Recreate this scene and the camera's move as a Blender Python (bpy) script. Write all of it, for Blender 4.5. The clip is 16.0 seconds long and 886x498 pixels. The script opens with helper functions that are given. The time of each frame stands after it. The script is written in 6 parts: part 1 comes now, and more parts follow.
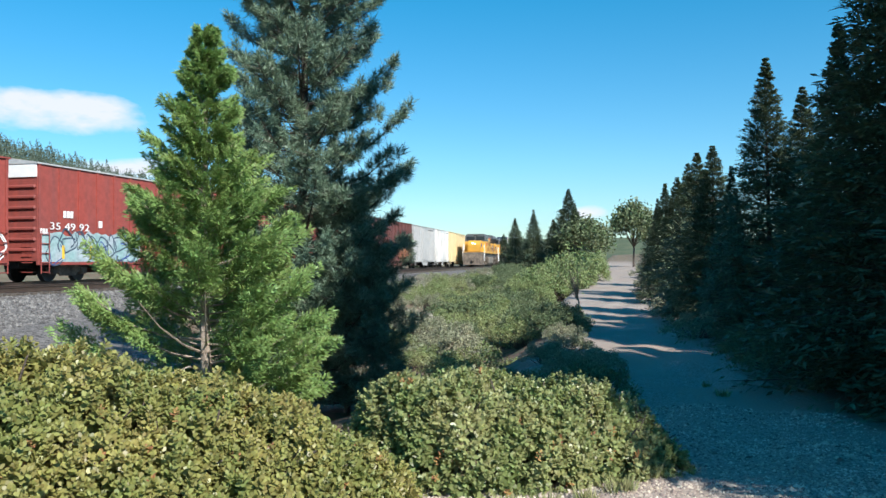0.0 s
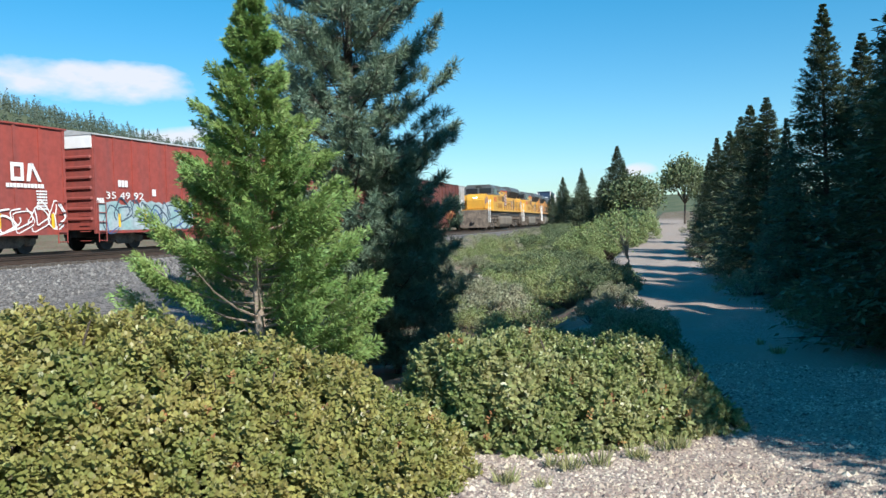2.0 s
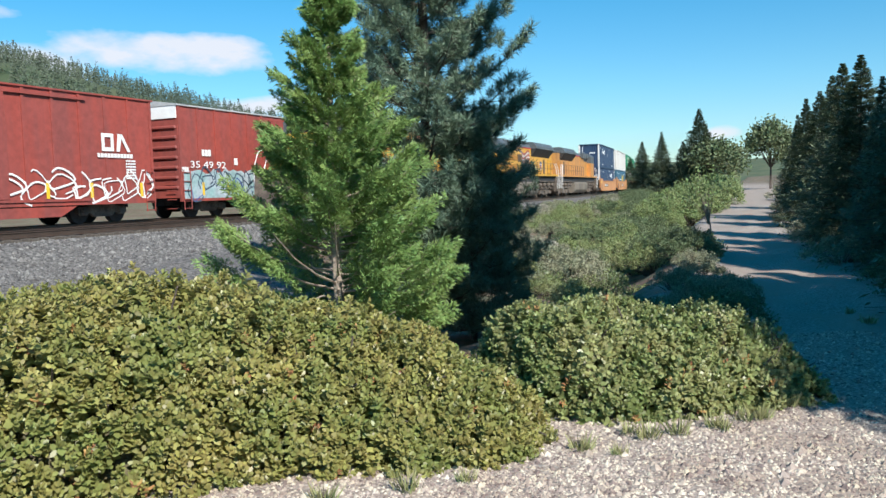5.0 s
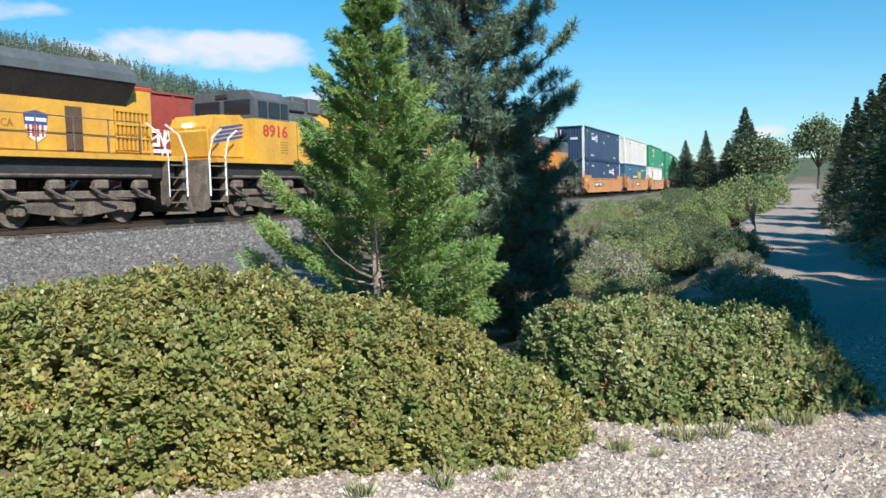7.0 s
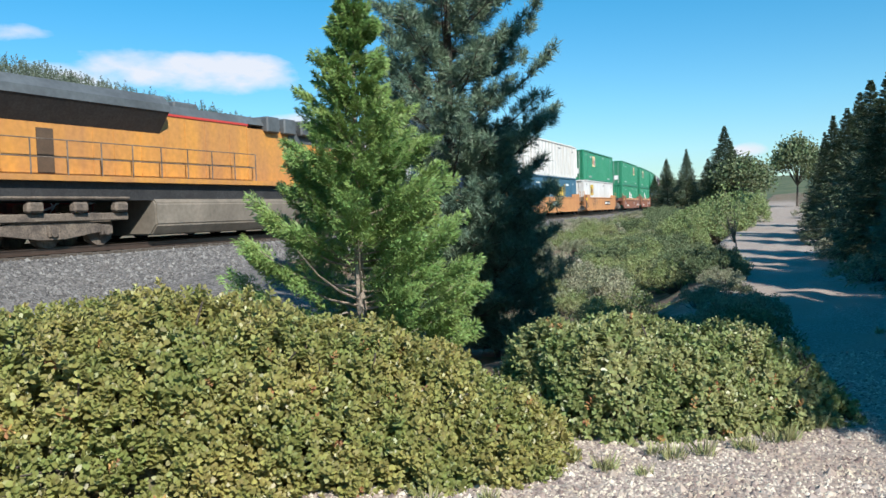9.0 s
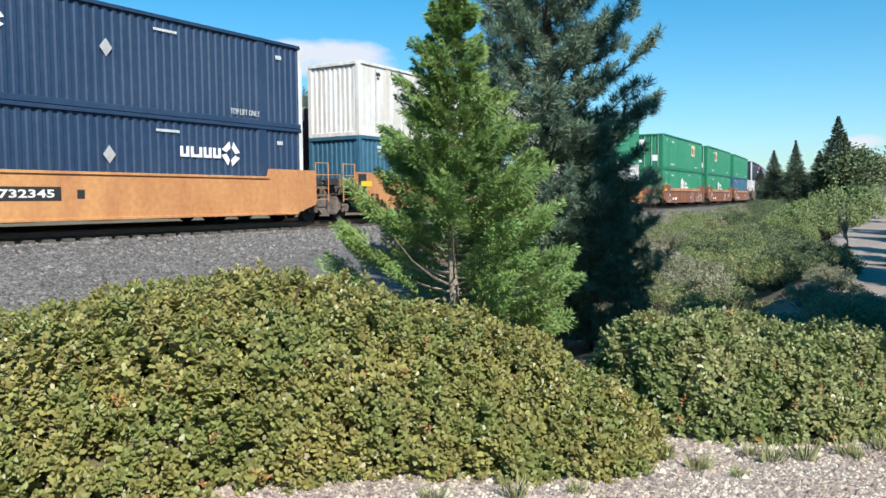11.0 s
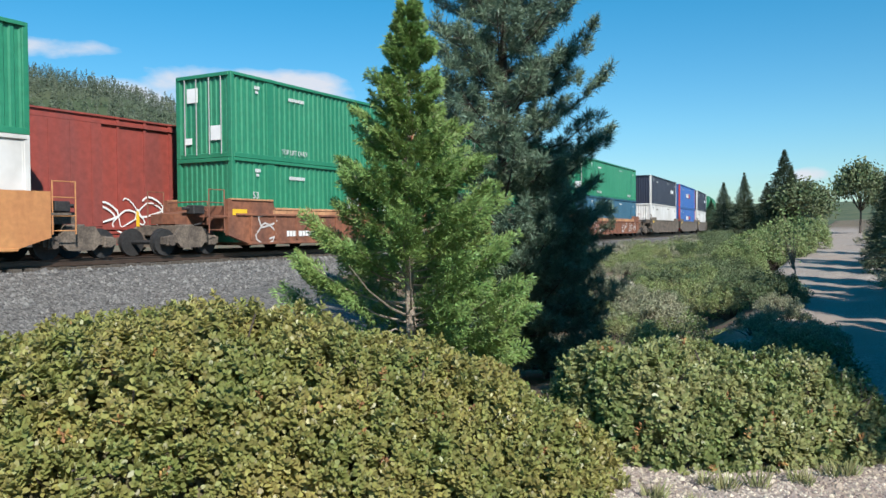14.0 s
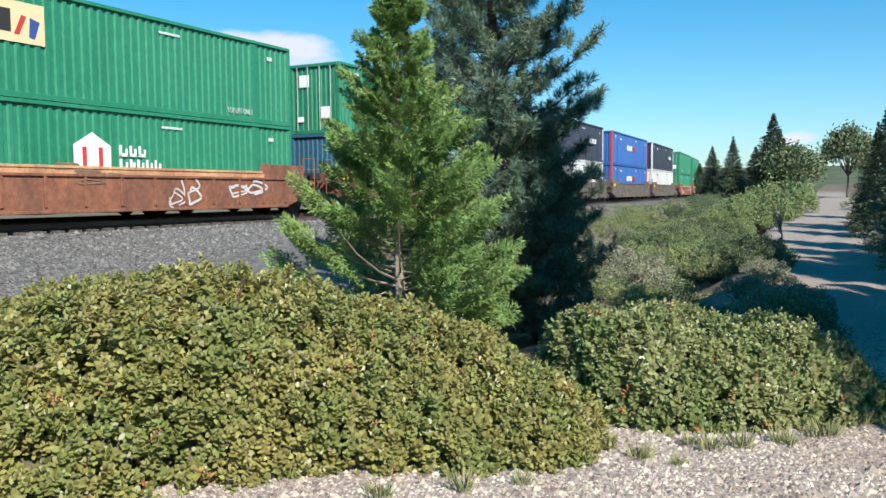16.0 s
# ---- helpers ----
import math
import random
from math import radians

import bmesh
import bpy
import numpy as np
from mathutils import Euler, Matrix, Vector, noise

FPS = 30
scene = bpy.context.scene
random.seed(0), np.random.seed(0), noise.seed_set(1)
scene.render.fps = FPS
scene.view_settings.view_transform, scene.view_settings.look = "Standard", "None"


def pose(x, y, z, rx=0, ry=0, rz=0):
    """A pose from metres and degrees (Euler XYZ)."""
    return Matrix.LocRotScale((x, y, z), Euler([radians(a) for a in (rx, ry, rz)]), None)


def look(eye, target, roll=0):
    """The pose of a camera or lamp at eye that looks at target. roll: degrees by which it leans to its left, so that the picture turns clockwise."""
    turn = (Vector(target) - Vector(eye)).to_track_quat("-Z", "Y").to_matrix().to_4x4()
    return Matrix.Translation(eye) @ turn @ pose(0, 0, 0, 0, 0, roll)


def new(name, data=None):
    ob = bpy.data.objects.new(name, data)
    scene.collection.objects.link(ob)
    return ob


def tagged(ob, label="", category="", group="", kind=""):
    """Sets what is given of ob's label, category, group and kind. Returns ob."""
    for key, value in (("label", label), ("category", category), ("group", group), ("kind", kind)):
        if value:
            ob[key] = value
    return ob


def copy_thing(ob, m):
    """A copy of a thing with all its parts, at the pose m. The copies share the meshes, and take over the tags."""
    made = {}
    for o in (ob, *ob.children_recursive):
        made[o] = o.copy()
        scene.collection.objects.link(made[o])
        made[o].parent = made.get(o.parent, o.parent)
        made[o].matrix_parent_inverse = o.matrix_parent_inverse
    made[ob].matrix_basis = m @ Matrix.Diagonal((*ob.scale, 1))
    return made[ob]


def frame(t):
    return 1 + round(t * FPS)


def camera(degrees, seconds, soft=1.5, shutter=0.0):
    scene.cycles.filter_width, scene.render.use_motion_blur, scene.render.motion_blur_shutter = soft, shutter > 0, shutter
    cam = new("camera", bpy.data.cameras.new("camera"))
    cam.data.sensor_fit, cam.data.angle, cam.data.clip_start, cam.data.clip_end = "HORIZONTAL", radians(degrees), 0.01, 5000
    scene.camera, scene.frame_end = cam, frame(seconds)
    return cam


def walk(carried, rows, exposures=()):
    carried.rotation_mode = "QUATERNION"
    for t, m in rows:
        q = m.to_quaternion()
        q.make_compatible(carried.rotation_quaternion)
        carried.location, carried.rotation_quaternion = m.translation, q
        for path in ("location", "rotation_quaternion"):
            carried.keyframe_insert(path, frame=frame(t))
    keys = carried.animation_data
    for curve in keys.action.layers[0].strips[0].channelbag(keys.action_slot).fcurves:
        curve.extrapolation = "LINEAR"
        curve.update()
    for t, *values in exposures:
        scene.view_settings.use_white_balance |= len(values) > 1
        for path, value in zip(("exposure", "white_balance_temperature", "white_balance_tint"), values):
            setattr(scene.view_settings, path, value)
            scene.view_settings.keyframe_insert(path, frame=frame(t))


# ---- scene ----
EYE = 0.75  # metres above the rail heads, which lie at z = 0
cam = camera(57.5, 16.0, soft=1.5)
walk(cam, [
    (0.0, pose(0, 0, EYE, 90.879, 0.325, -14.085)),
    (0.5, pose(0, 0, EYE, 91.647, 0.827, -12.752)),
    (1.0, pose(0, 0, EYE, 89.523, 0.723, -10.236)),
    (1.5, pose(0, 0, EYE, 88.968, 0.417, -9.833)),
    (2.0, pose(0, 0, EYE, 88.184, 1.467, -10.704)),
    (2.5, pose(0, 0, EYE, 86.493, 0.952, -10.829)),
    (3.0, pose(0, 0, EYE, 87.325, 0.993, -8.756)),
    (3.5, pose(0, 0, EYE, 87.594, 1.107, -7.520)),
    (4.0, pose(0, 0, EYE, 87.947, 1.178, -6.481)),
    (4.2, pose(0, 0, EYE, 86.910, 1.278, -6.164)),
    (6.3, pose(0, 0, EYE, 85.717, 1.544, -4.167)),
    (6.5, pose(0, 0, EYE, 86.067, 1.244, -3.692)),
    (7.0, pose(0, 0, EYE, 85.868, 1.315, -2.515)),
    (7.5, pose(0, 0, EYE, 86.196, 1.539, -2.280)),
    (8.0, pose(0, 0, EYE, 85.731, 1.539, -3.518)),
    (8.2, pose(0, 0, EYE, 86.243, 1.809, -3.877)),
    (10.3, pose(0, 0, EYE, 87.599, 0.494, -2.051)),
    (10.5, pose(0, 0, EYE, 86.941, 0.425, -1.063)),
    (11.0, pose(0, 0, EYE, 86.500, 0.534, 3.007)),
    (11.5, pose(0, 0, EYE, 86.442, 0.713, 3.252)),
    (12.0, pose(0, 0, EYE, 86.953, 0.677, 3.127)),
    (12.5, pose(0, 0, EYE, 86.418, 0.231, 2.291)),
    (13.0, pose(0, 0, EYE, 86.254, 0.122, 1.876)),
    (13.5, pose(0, 0, EYE, 86.909, 0.227, 1.379)),
    (14.0, pose(0, 0, EYE, 88.624, 0.458, -0.047)),
    (14.5, pose(0, 0, EYE, 86.640, 1.939, -0.114)),
    (15.0, pose(0, 0, EYE, 86.607, 1.263, -0.275)),
    (15.5, pose(0, 0, EYE, 86.624, 0.653, -1.518)),
    (16.0, pose(0, 0, EYE, 86.056, 0.418, -0.829)),
], exposures=((0, 0.6), (1.5, 0.54), (4.2, 0.5), (8.2, 0.5), (10.5, 0.48), (11.5, 0.42), (12.5, 0.22), (13.5, 0.25), (14.2, 0.38), (14.8, 0.52), (16, 0.52)))

# ---- sky, sun, exposure ----
SUN_AZ, SUN_EL = 157.0, 38.0  # degrees, clockwise from +y, and above the horizon
world = bpy.data.worlds.new("sky")
scene.world = world
world.use_nodes = True
wn, wl = world.node_tree.nodes, world.node_tree.links
wn.clear()
w_out, w_bg = wn.new("ShaderNodeOutputWorld"), wn.new("ShaderNodeBackground")
sky = wn.new("ShaderNodeTexSky")
sky.sky_type, sky.sun_disc = "NISHITA", False
sky.sun_elevation, sky.sun_rotation = radians(SUN_EL), radians(SUN_AZ)
sky.air_density, sky.dust_density, sky.ozone_density = 1.0, 0.1, 3.0
# flat-based cumulus over the wooded hill: soft ellipses in azimuth and elevation, frayed by noise
def w_math(op, a, b=None, clamp=False):
    m = wn.new("ShaderNodeMath")
    m.operation, m.use_clamp = op, clamp
    for k, v in enumerate((a, b)):
        if v is None:
            continue
        if isinstance(v, (int, float)):
            m.inputs[k].default_value = v
        else:
            wl.new(v, m.inputs[k])
    return m.outputs[0]


w_co, w_map, w_noise = wn.new("ShaderNodeTexCoord"), wn.new("ShaderNodeMapping"), wn.new("ShaderNodeTexNoise")
w_map.inputs["Scale"].default_value = (11.0, 11.0, 26.0)
w_noise.inputs["Scale"].default_value, w_noise.inputs["Detail"].default_value = 1.0, 8.0
w_noise.inputs["Roughness"].default_value = 0.55
wl.new(w_co.outputs["Generated"], w_map.inputs["Vector"])
wl.new(w_map.outputs[0], w_noise.inputs["Vector"])
w_sep = wn.new("ShaderNodeSeparateXYZ")
wl.new(w_co.outputs["Generated"], w_sep.inputs[0])
w_az = w_math("MULTIPLY", w_math("ARCTAN2", w_sep.outputs["X"], w_sep.outputs["Y"]), 180 / math.pi)
w_el = w_math("MULTIPLY", w_math("ARCSINE", w_sep.outputs["Z"]), 180 / math.pi)
w_fray = w_math("MULTIPLY", w_math("SUBTRACT", w_noise.outputs["Fac"], 0.5), 3.2)
w_cloud = None
for az0, el0, half_az, half_el in ((-14.5, 9.5, 8.5, 1.45), (-22.5, 8.6, 7.0, 1.9), (-28.0, 11.6, 5.5, 0.9), (-7.0, 6.2, 4.2, 0.8), (-46.0, 9.0, 12.0, 2.2), (24.4, 3.4, 1.3, 0.55), (62.0, 8.0, 11.0, 1.6), (-95.0, 11.0, 14.0, 2.5)):
    du = w_math("DIVIDE", w_math("SUBTRACT", w_az, az0), half_az)
    dv = w_math("DIVIDE", w_math("SUBTRACT", w_el, el0), half_el)
    near = w_math("SUBTRACT", 1.0, w_math("ADD", w_math("MULTIPLY", du, du), w_math("MULTIPLY", dv, dv)))
    w_cloud = near if w_cloud is None else w_math("MAXIMUM", w_cloud, near)
w_edge = wn.new("ShaderNodeMapRange")
w_edge.inputs["From Min"].default_value, w_edge.inputs["From Max"].default_value = 0.0, 0.85
w_edge.inputs["To Max"].default_value = 0.92
wl.new(w_math("ADD", w_cloud, w_fray), w_edge.inputs["Value"])
w_mix = wn.new("ShaderNodeMix")
w_mix.data_type = "RGBA"
w_mix.inputs["B"].default_value = (4.5, 4.65, 5.1, 1)
wl.new(w_edge.outputs[0], w_mix.inputs["Factor"])
w_sat = wn.new("ShaderNodeHueSaturation")
w_sat.inputs["Saturation"].default_value, w_sat.inputs["Hue"].default_value = 1.47, 0.492
wl.new(sky.outputs[0], w_sat.inputs["Color"])
w_gam = wn.new("ShaderNodeGamma")
w_gam.inputs["Gamma"].default_value = 0.85
wl.new(w_sat.outputs[0], w_gam.inputs["Color"])
# clear mountain air: the low sky stays blue
w_low, w_tint = wn.new("ShaderNodeValToRGB"), wn.new("ShaderNodeMix")
els = w_low.color_ramp.elements
els[0].position, els[0].color = 0.0, (0.60, 0.77, 0.90, 1)
els[1].position, els[1].color = 0.34, (1, 1, 1, 1)
e = els.new(0.12)
e.color = (0.74, 0.92, 1.0, 1)
w_tint.data_type, w_tint.blend_type = "RGBA", "MULTIPLY"
w_tint.inputs["Factor"].default_value = 1.0
wl.new(w_sep.outputs["Z"], w_low.inputs["Fac"])
wl.new(w_gam.outputs[0], w_tint.inputs["A"])
wl.new(w_low.outputs["Color"], w_tint.inputs["B"])
wl.new(w_tint.outputs["Result"], w_mix.inputs["A"])
wl.new(w_mix.outputs["Result"], w_bg.inputs["Color"])
w_bg.inputs["Strength"].default_value = 0.136
wl.new(w_bg.outputs[0], w_out.inputs[0])
sun_dir = Vector((math.sin(radians(SUN_AZ)) * math.cos(radians(SUN_EL)), math.cos(radians(SUN_AZ)) * math.cos(radians(SUN_EL)), math.sin(radians(SUN_EL))))
sun = new("sun", bpy.data.lights.new("sun", "SUN"))
sun.data.energy, sun.data.angle, sun.data.color = 5.0, radians(0.53), (1.0, 0.965, 0.91)
sun.matrix_world = look(sun_dir * 300, (0, 0, 0))

# ---- materials ----
def material(name, color, rough=0.8, metal=0.0, var=0.25, scale=3.0, fine=40.0, bump=0.0, tint=None, island=0.0, objrand=0.0, translucent=0.0, coat=0.0, streak=0.0):
    """A Principled surface whose colour wanders at two scales, towards tint where one is given."""
    m = bpy.data.materials.new(name)
    m.use_nodes = True
    n, l = m.node_tree.nodes, m.node_tree.links
    p = n["Principled BSDF"]
    co = n.new("ShaderNodeTexCoord")
    a, b = n.new("ShaderNodeTexNoise"), n.new("ShaderNodeTexNoise")
    a.inputs["Scale"].default_value, b.inputs["Scale"].default_value = scale, fine
    a.inputs["Detail"].default_value, b.inputs["Detail"].default_value = 4.0, 3.0
    l.new(co.outputs["Object"], b.inputs["Vector"])
    if streak:  # runs of rust and dust drawn out down the wall
        mp = n.new("ShaderNodeMapping")
        mp.inputs["Scale"].default_value = (1.0, 1.0, streak)
        l.new(co.outputs["Object"], mp.inputs["Vector"]); l.new(mp.outputs[0], a.inputs["Vector"])
    else:
        l.new(co.outputs["Object"], a.inputs["Vector"])
    ramp = n.new("ShaderNodeMapRange")
    ramp.inputs["From Min"].default_value, ramp.inputs["From Max"].default_value = 0.35, 0.65
    l.new(a.outputs["Fac"], ramp.inputs["Value"])
    mix = n.new("ShaderNodeMix"); mix.data_type = "RGBA"
    c = Vector(color)
    t = Vector(tint) if tint else c * (1 - var)
    mix.inputs["A"].default_value, mix.inputs["B"].default_value = (*c, 1), (*t, 1)
    l.new(ramp.outputs[0], mix.inputs["Factor"])
    hsv = n.new("ShaderNodeHueSaturation")
    l.new(mix.outputs["Result"], hsv.inputs["Color"])
    val = n.new("ShaderNodeMapRange")
    val.inputs["To Min"].default_value, val.inputs["To Max"].default_value = 1 - var, 1 + var
    val.inputs["From Min"].default_value, val.inputs["From Max"].default_value = 0.3, 0.7
    l.new(b.outputs["Fac"], val.inputs["Value"])
    last = val.outputs[0]
    for amount, node, out in ((island, "ShaderNodeNewGeometry", "Random Per Island"), (objrand, "ShaderNodeObjectInfo", "Random")):
        if amount:
            g, r, k = n.new(node), n.new("ShaderNodeMapRange"), n.new("ShaderNodeMath")
            r.inputs["To Min"].default_value, r.inputs["To Max"].default_value = 1 - amount, 1 + amount
            l.new(g.outputs[out], r.inputs["Value"])
            k.operation = "MULTIPLY"
            l.new(last, k.inputs[0]); l.new(r.outputs[0], k.inputs[1])
            last = k.outputs[0]
            if node == "ShaderNodeNewGeometry":
                h = n.new("ShaderNodeMapRange")
                h.inputs["To Min"].default_value, h.inputs["To Max"].default_value = 0.5 - 0.06 * amount, 0.5 + 0.06 * amount
                l.new(g.outputs[out], h.inputs["Value"]); l.new(h.outputs[0], hsv.inputs["Hue"])
    l.new(last, hsv.inputs["Value"])
    l.new(hsv.outputs[0], p.inputs["Base Color"])
    p.inputs["Roughness"].default_value, p.inputs["Metallic"].default_value = rough, metal
    if coat:
        p.inputs["Coat Weight"].default_value = coat
    if bump:
        bm_ = n.new("ShaderNodeBump")
        bm_.inputs["Strength"].default_value, bm_.inputs["Distance"].default_value = min(bump, 1.0), 0.02
        l.new(b.outputs["Fac"], bm_.inputs["Height"]); l.new(bm_.outputs[0], p.inputs["Normal"])
    if translucent:
        tr, ms = n.new("ShaderNodeBsdfTranslucent"), n.new("ShaderNodeMixShader")
        ms.inputs["Fac"].default_value = translucent
        l.new(hsv.outputs[0], tr.inputs["Color"])
        l.new(p.outputs[0], ms.inputs[1]); l.new(tr.outputs[0], ms.inputs[2])
        l.new(ms.outputs[0], n["Material Output"].inputs["Surface"])
    return m


M_LEAF = material("broad_leaf", (0.215, 0.245, 0.075), 0.42, var=0.13, scale=3.2, fine=14, tint=(0.350, 0.310, 0.105), island=0.26, translucent=0.32)
M_LEAF_B = material("broad_leaf_green", (0.208, 0.262, 0.092), 0.40, var=0.13, scale=3.0, fine=14, tint=(0.345, 0.345, 0.150), island=0.32, translucent=0.34)
M_LEAF_DEAD = material("withered_leaf", (0.30, 0.13, 0.055), 0.7, var=0.2, scale=4, fine=20, tint=(0.40, 0.22, 0.09), island=0.4, translucent=0.2)
M_CEDAR = material("cedar_spray", (0.175, 0.295, 0.088), 0.5, var=0.18, scale=1.5, fine=9, tint=(0.262, 0.362, 0.112), island=0.28, translucent=0.28)
M_PINE = material("pine_needle", (0.135, 0.215, 0.150), 0.5, var=0.2, scale=1.0, fine=7, tint=(0.185, 0.255, 0.160), island=0.35, translucent=0.15)
M_FIR = material("fir_needle", (0.088, 0.122, 0.068), 0.55, var=0.25, scale=0.7, fine=5, tint=(0.125, 0.160, 0.085), island=0.4, translucent=0.1)
M_SHRUB = material("grey_green_shrub", (0.235, 0.260, 0.150), 0.6, var=0.2, scale=0.9, fine=6, tint=(0.32, 0.305, 0.205), island=0.35, translucent=0.25)
M_SHRUB_D = material("green_shrub", (0.105, 0.150, 0.066), 0.6, var=0.25, scale=0.5, fine=5, tint=(0.16, 0.185, 0.09), island=0.4, translucent=0.2)
M_CARPET = material("low_green_leaf", (0.195, 0.260, 0.090), 0.5, var=0.2, scale=1.3, fine=7, tint=(0.285, 0.295, 0.130), island=0.35, translucent=0.25)
M_BLEACHED = material("bleached_dry_twig", (0.36, 0.335, 0.275), 0.85, var=0.2, scale=1.0, fine=8, tint=(0.28, 0.27, 0.20), island=0.4)
M_WILLOW = material("willow_leaf", (0.20, 0.27, 0.10), 0.55, var=0.2, scale=0.6, fine=6, tint=(0.30, 0.34, 0.14), island=0.4, translucent=0.3)
M_BARK_PALE = material("pale_bark", (0.36, 0.29, 0.23), 0.9, var=0.3, scale=8, fine=45, bump=0.6)
M_BARK = material("bark", (0.125, 0.098, 0.080), 0.95, var=0.35, scale=6, fine=40, bump=0.8)
M_TWIG = material("bare_twig", (0.34, 0.29, 0.24), 0.9, var=0.25, scale=6, fine=40)
M_EARTH = material("red_earth", (0.21, 0.115, 0.075), 1.0, var=0.3, scale=0.6, fine=6, bump=0.6, tint=(0.30, 0.21, 0.15))
M_RAIL = material("rail_steel", (0.16, 0.11, 0.085), 0.45, metal=0.7, var=0.2)
M_TIE = material("weathered_tie", (0.10, 0.085, 0.07), 0.95, var=0.4, scale=2, fine=20, bump=0.5)
M_RED = material("oxide_red_paint", (0.31, 0.058, 0.042), 0.6, var=0.14, scale=1.6, fine=5, tint=(0.235, 0.06, 0.05), streak=0.15)
M_BROWN = material("brown_paint", (0.14, 0.045, 0.035), 0.6, var=0.2, scale=0.5, fine=5)
M_YELLOW = material("armour_yellow_paint", (0.66, 0.36, 0.045), 0.42, var=0.08, scale=1.3, fine=6, tint=(0.53, 0.28, 0.05), streak=0.25)
M_OYELLOW = material("faded_orange_paint", (0.56, 0.26, 0.055), 0.5, var=0.12, scale=1.3, fine=6, tint=(0.42, 0.20, 0.07), streak=0.25)
M_GREY = material("harbour_grey_paint", (0.105, 0.118, 0.124), 0.5, var=0.15, scale=0.9, fine=6, tint=(0.075, 0.082, 0.085))
M_DARK = material("sooty_steel", (0.035, 0.034, 0.034), 0.7, var=0.3, scale=2, fine=15)
M_BOGIE = material("dusty_bogie_steel", (0.175, 0.140, 0.108), 0.85, var=0.35, scale=3, fine=18, tint=(0.085, 0.068, 0.055))
M_TANK = material("dusty_tank_steel", (0.215, 0.185, 0.145), 0.7, var=0.15, scale=1.0, fine=8, tint=(0.15, 0.128, 0.10))
M_NAVY = material("navy_container_paint", (0.018, 0.042, 0.092), 0.5, var=0.15, scale=0.5, fine=6, tint=(0.026, 0.052, 0.10))
M_GREEN = material("green_container_paint", (0.019, 0.188, 0.098), 0.42, var=0.12, scale=1.2, fine=6, tint=(0.03, 0.215, 0.115), streak=0.2)
M_WHITE = material("white_container_paint", (0.72, 0.71, 0.69), 0.5, var=0.05, scale=0.6, fine=2.5, tint=(0.55, 0.53, 0.49))
M_WHITE_WORN = material("rust_streaked_white_paint", (0.72, 0.71, 0.68), 0.6, var=0.06, scale=3.6, fine=3.0, tint=(0.56, 0.52, 0.46), streak=0.10)
M_STEELBLUE = material("slate_blue_paint", (0.035, 0.115, 0.18), 0.5, var=0.15, scale=0.5, fine=6)
M_BLUE = material("blue_container_paint", (0.035, 0.12, 0.36), 0.5, var=0.12, scale=0.5, fine=6)
M_BLACKC = material("charcoal_container_paint", (0.028, 0.034, 0.055), 0.5, var=0.15, scale=0.5, fine=6)
M_WELL = material("orange_well_paint", (0.58, 0.285, 0.11), 0.6, var=0.12, scale=1.1, fine=6, tint=(0.46, 0.20, 0.08), streak=0.35)
M_WELLB = material("rust_brown_well_paint", (0.27, 0.105, 0.055), 0.7, var=0.25, scale=1.4, fine=7, tint=(0.16, 0.07, 0.045), streak=0.3)
M_LETTER = material("white_lettering", (0.80, 0.80, 0.78), 0.6, var=0.08)
M_STENCIL = material("worn_white_stencil", (0.62, 0.64, 0.62), 0.7, var=0.15, scale=6, fine=30)
M_BLACK = material("black_lettering", (0.03, 0.028, 0.025), 0.6, var=0.1)
M_DECAL_RED = material("red_decal", (0.50, 0.05, 0.04), 0.6, var=0.1)
M_DECAL_BLUE = material("blue_decal", (0.04, 0.08, 0.26), 0.6, var=0.1)
M_SILVER = material("galvanised_sheet", (0.55, 0.54, 0.52), 0.55, metal=0.3, var=0.12, scale=1, fine=6)
M_GLASS = material("tinted_cab_glass", (0.02, 0.025, 0.03), 0.08, var=0.05)
M_REFLECT = material("yellow_reflector", (0.80, 0.50, 0.03), 0.5, var=0.05)


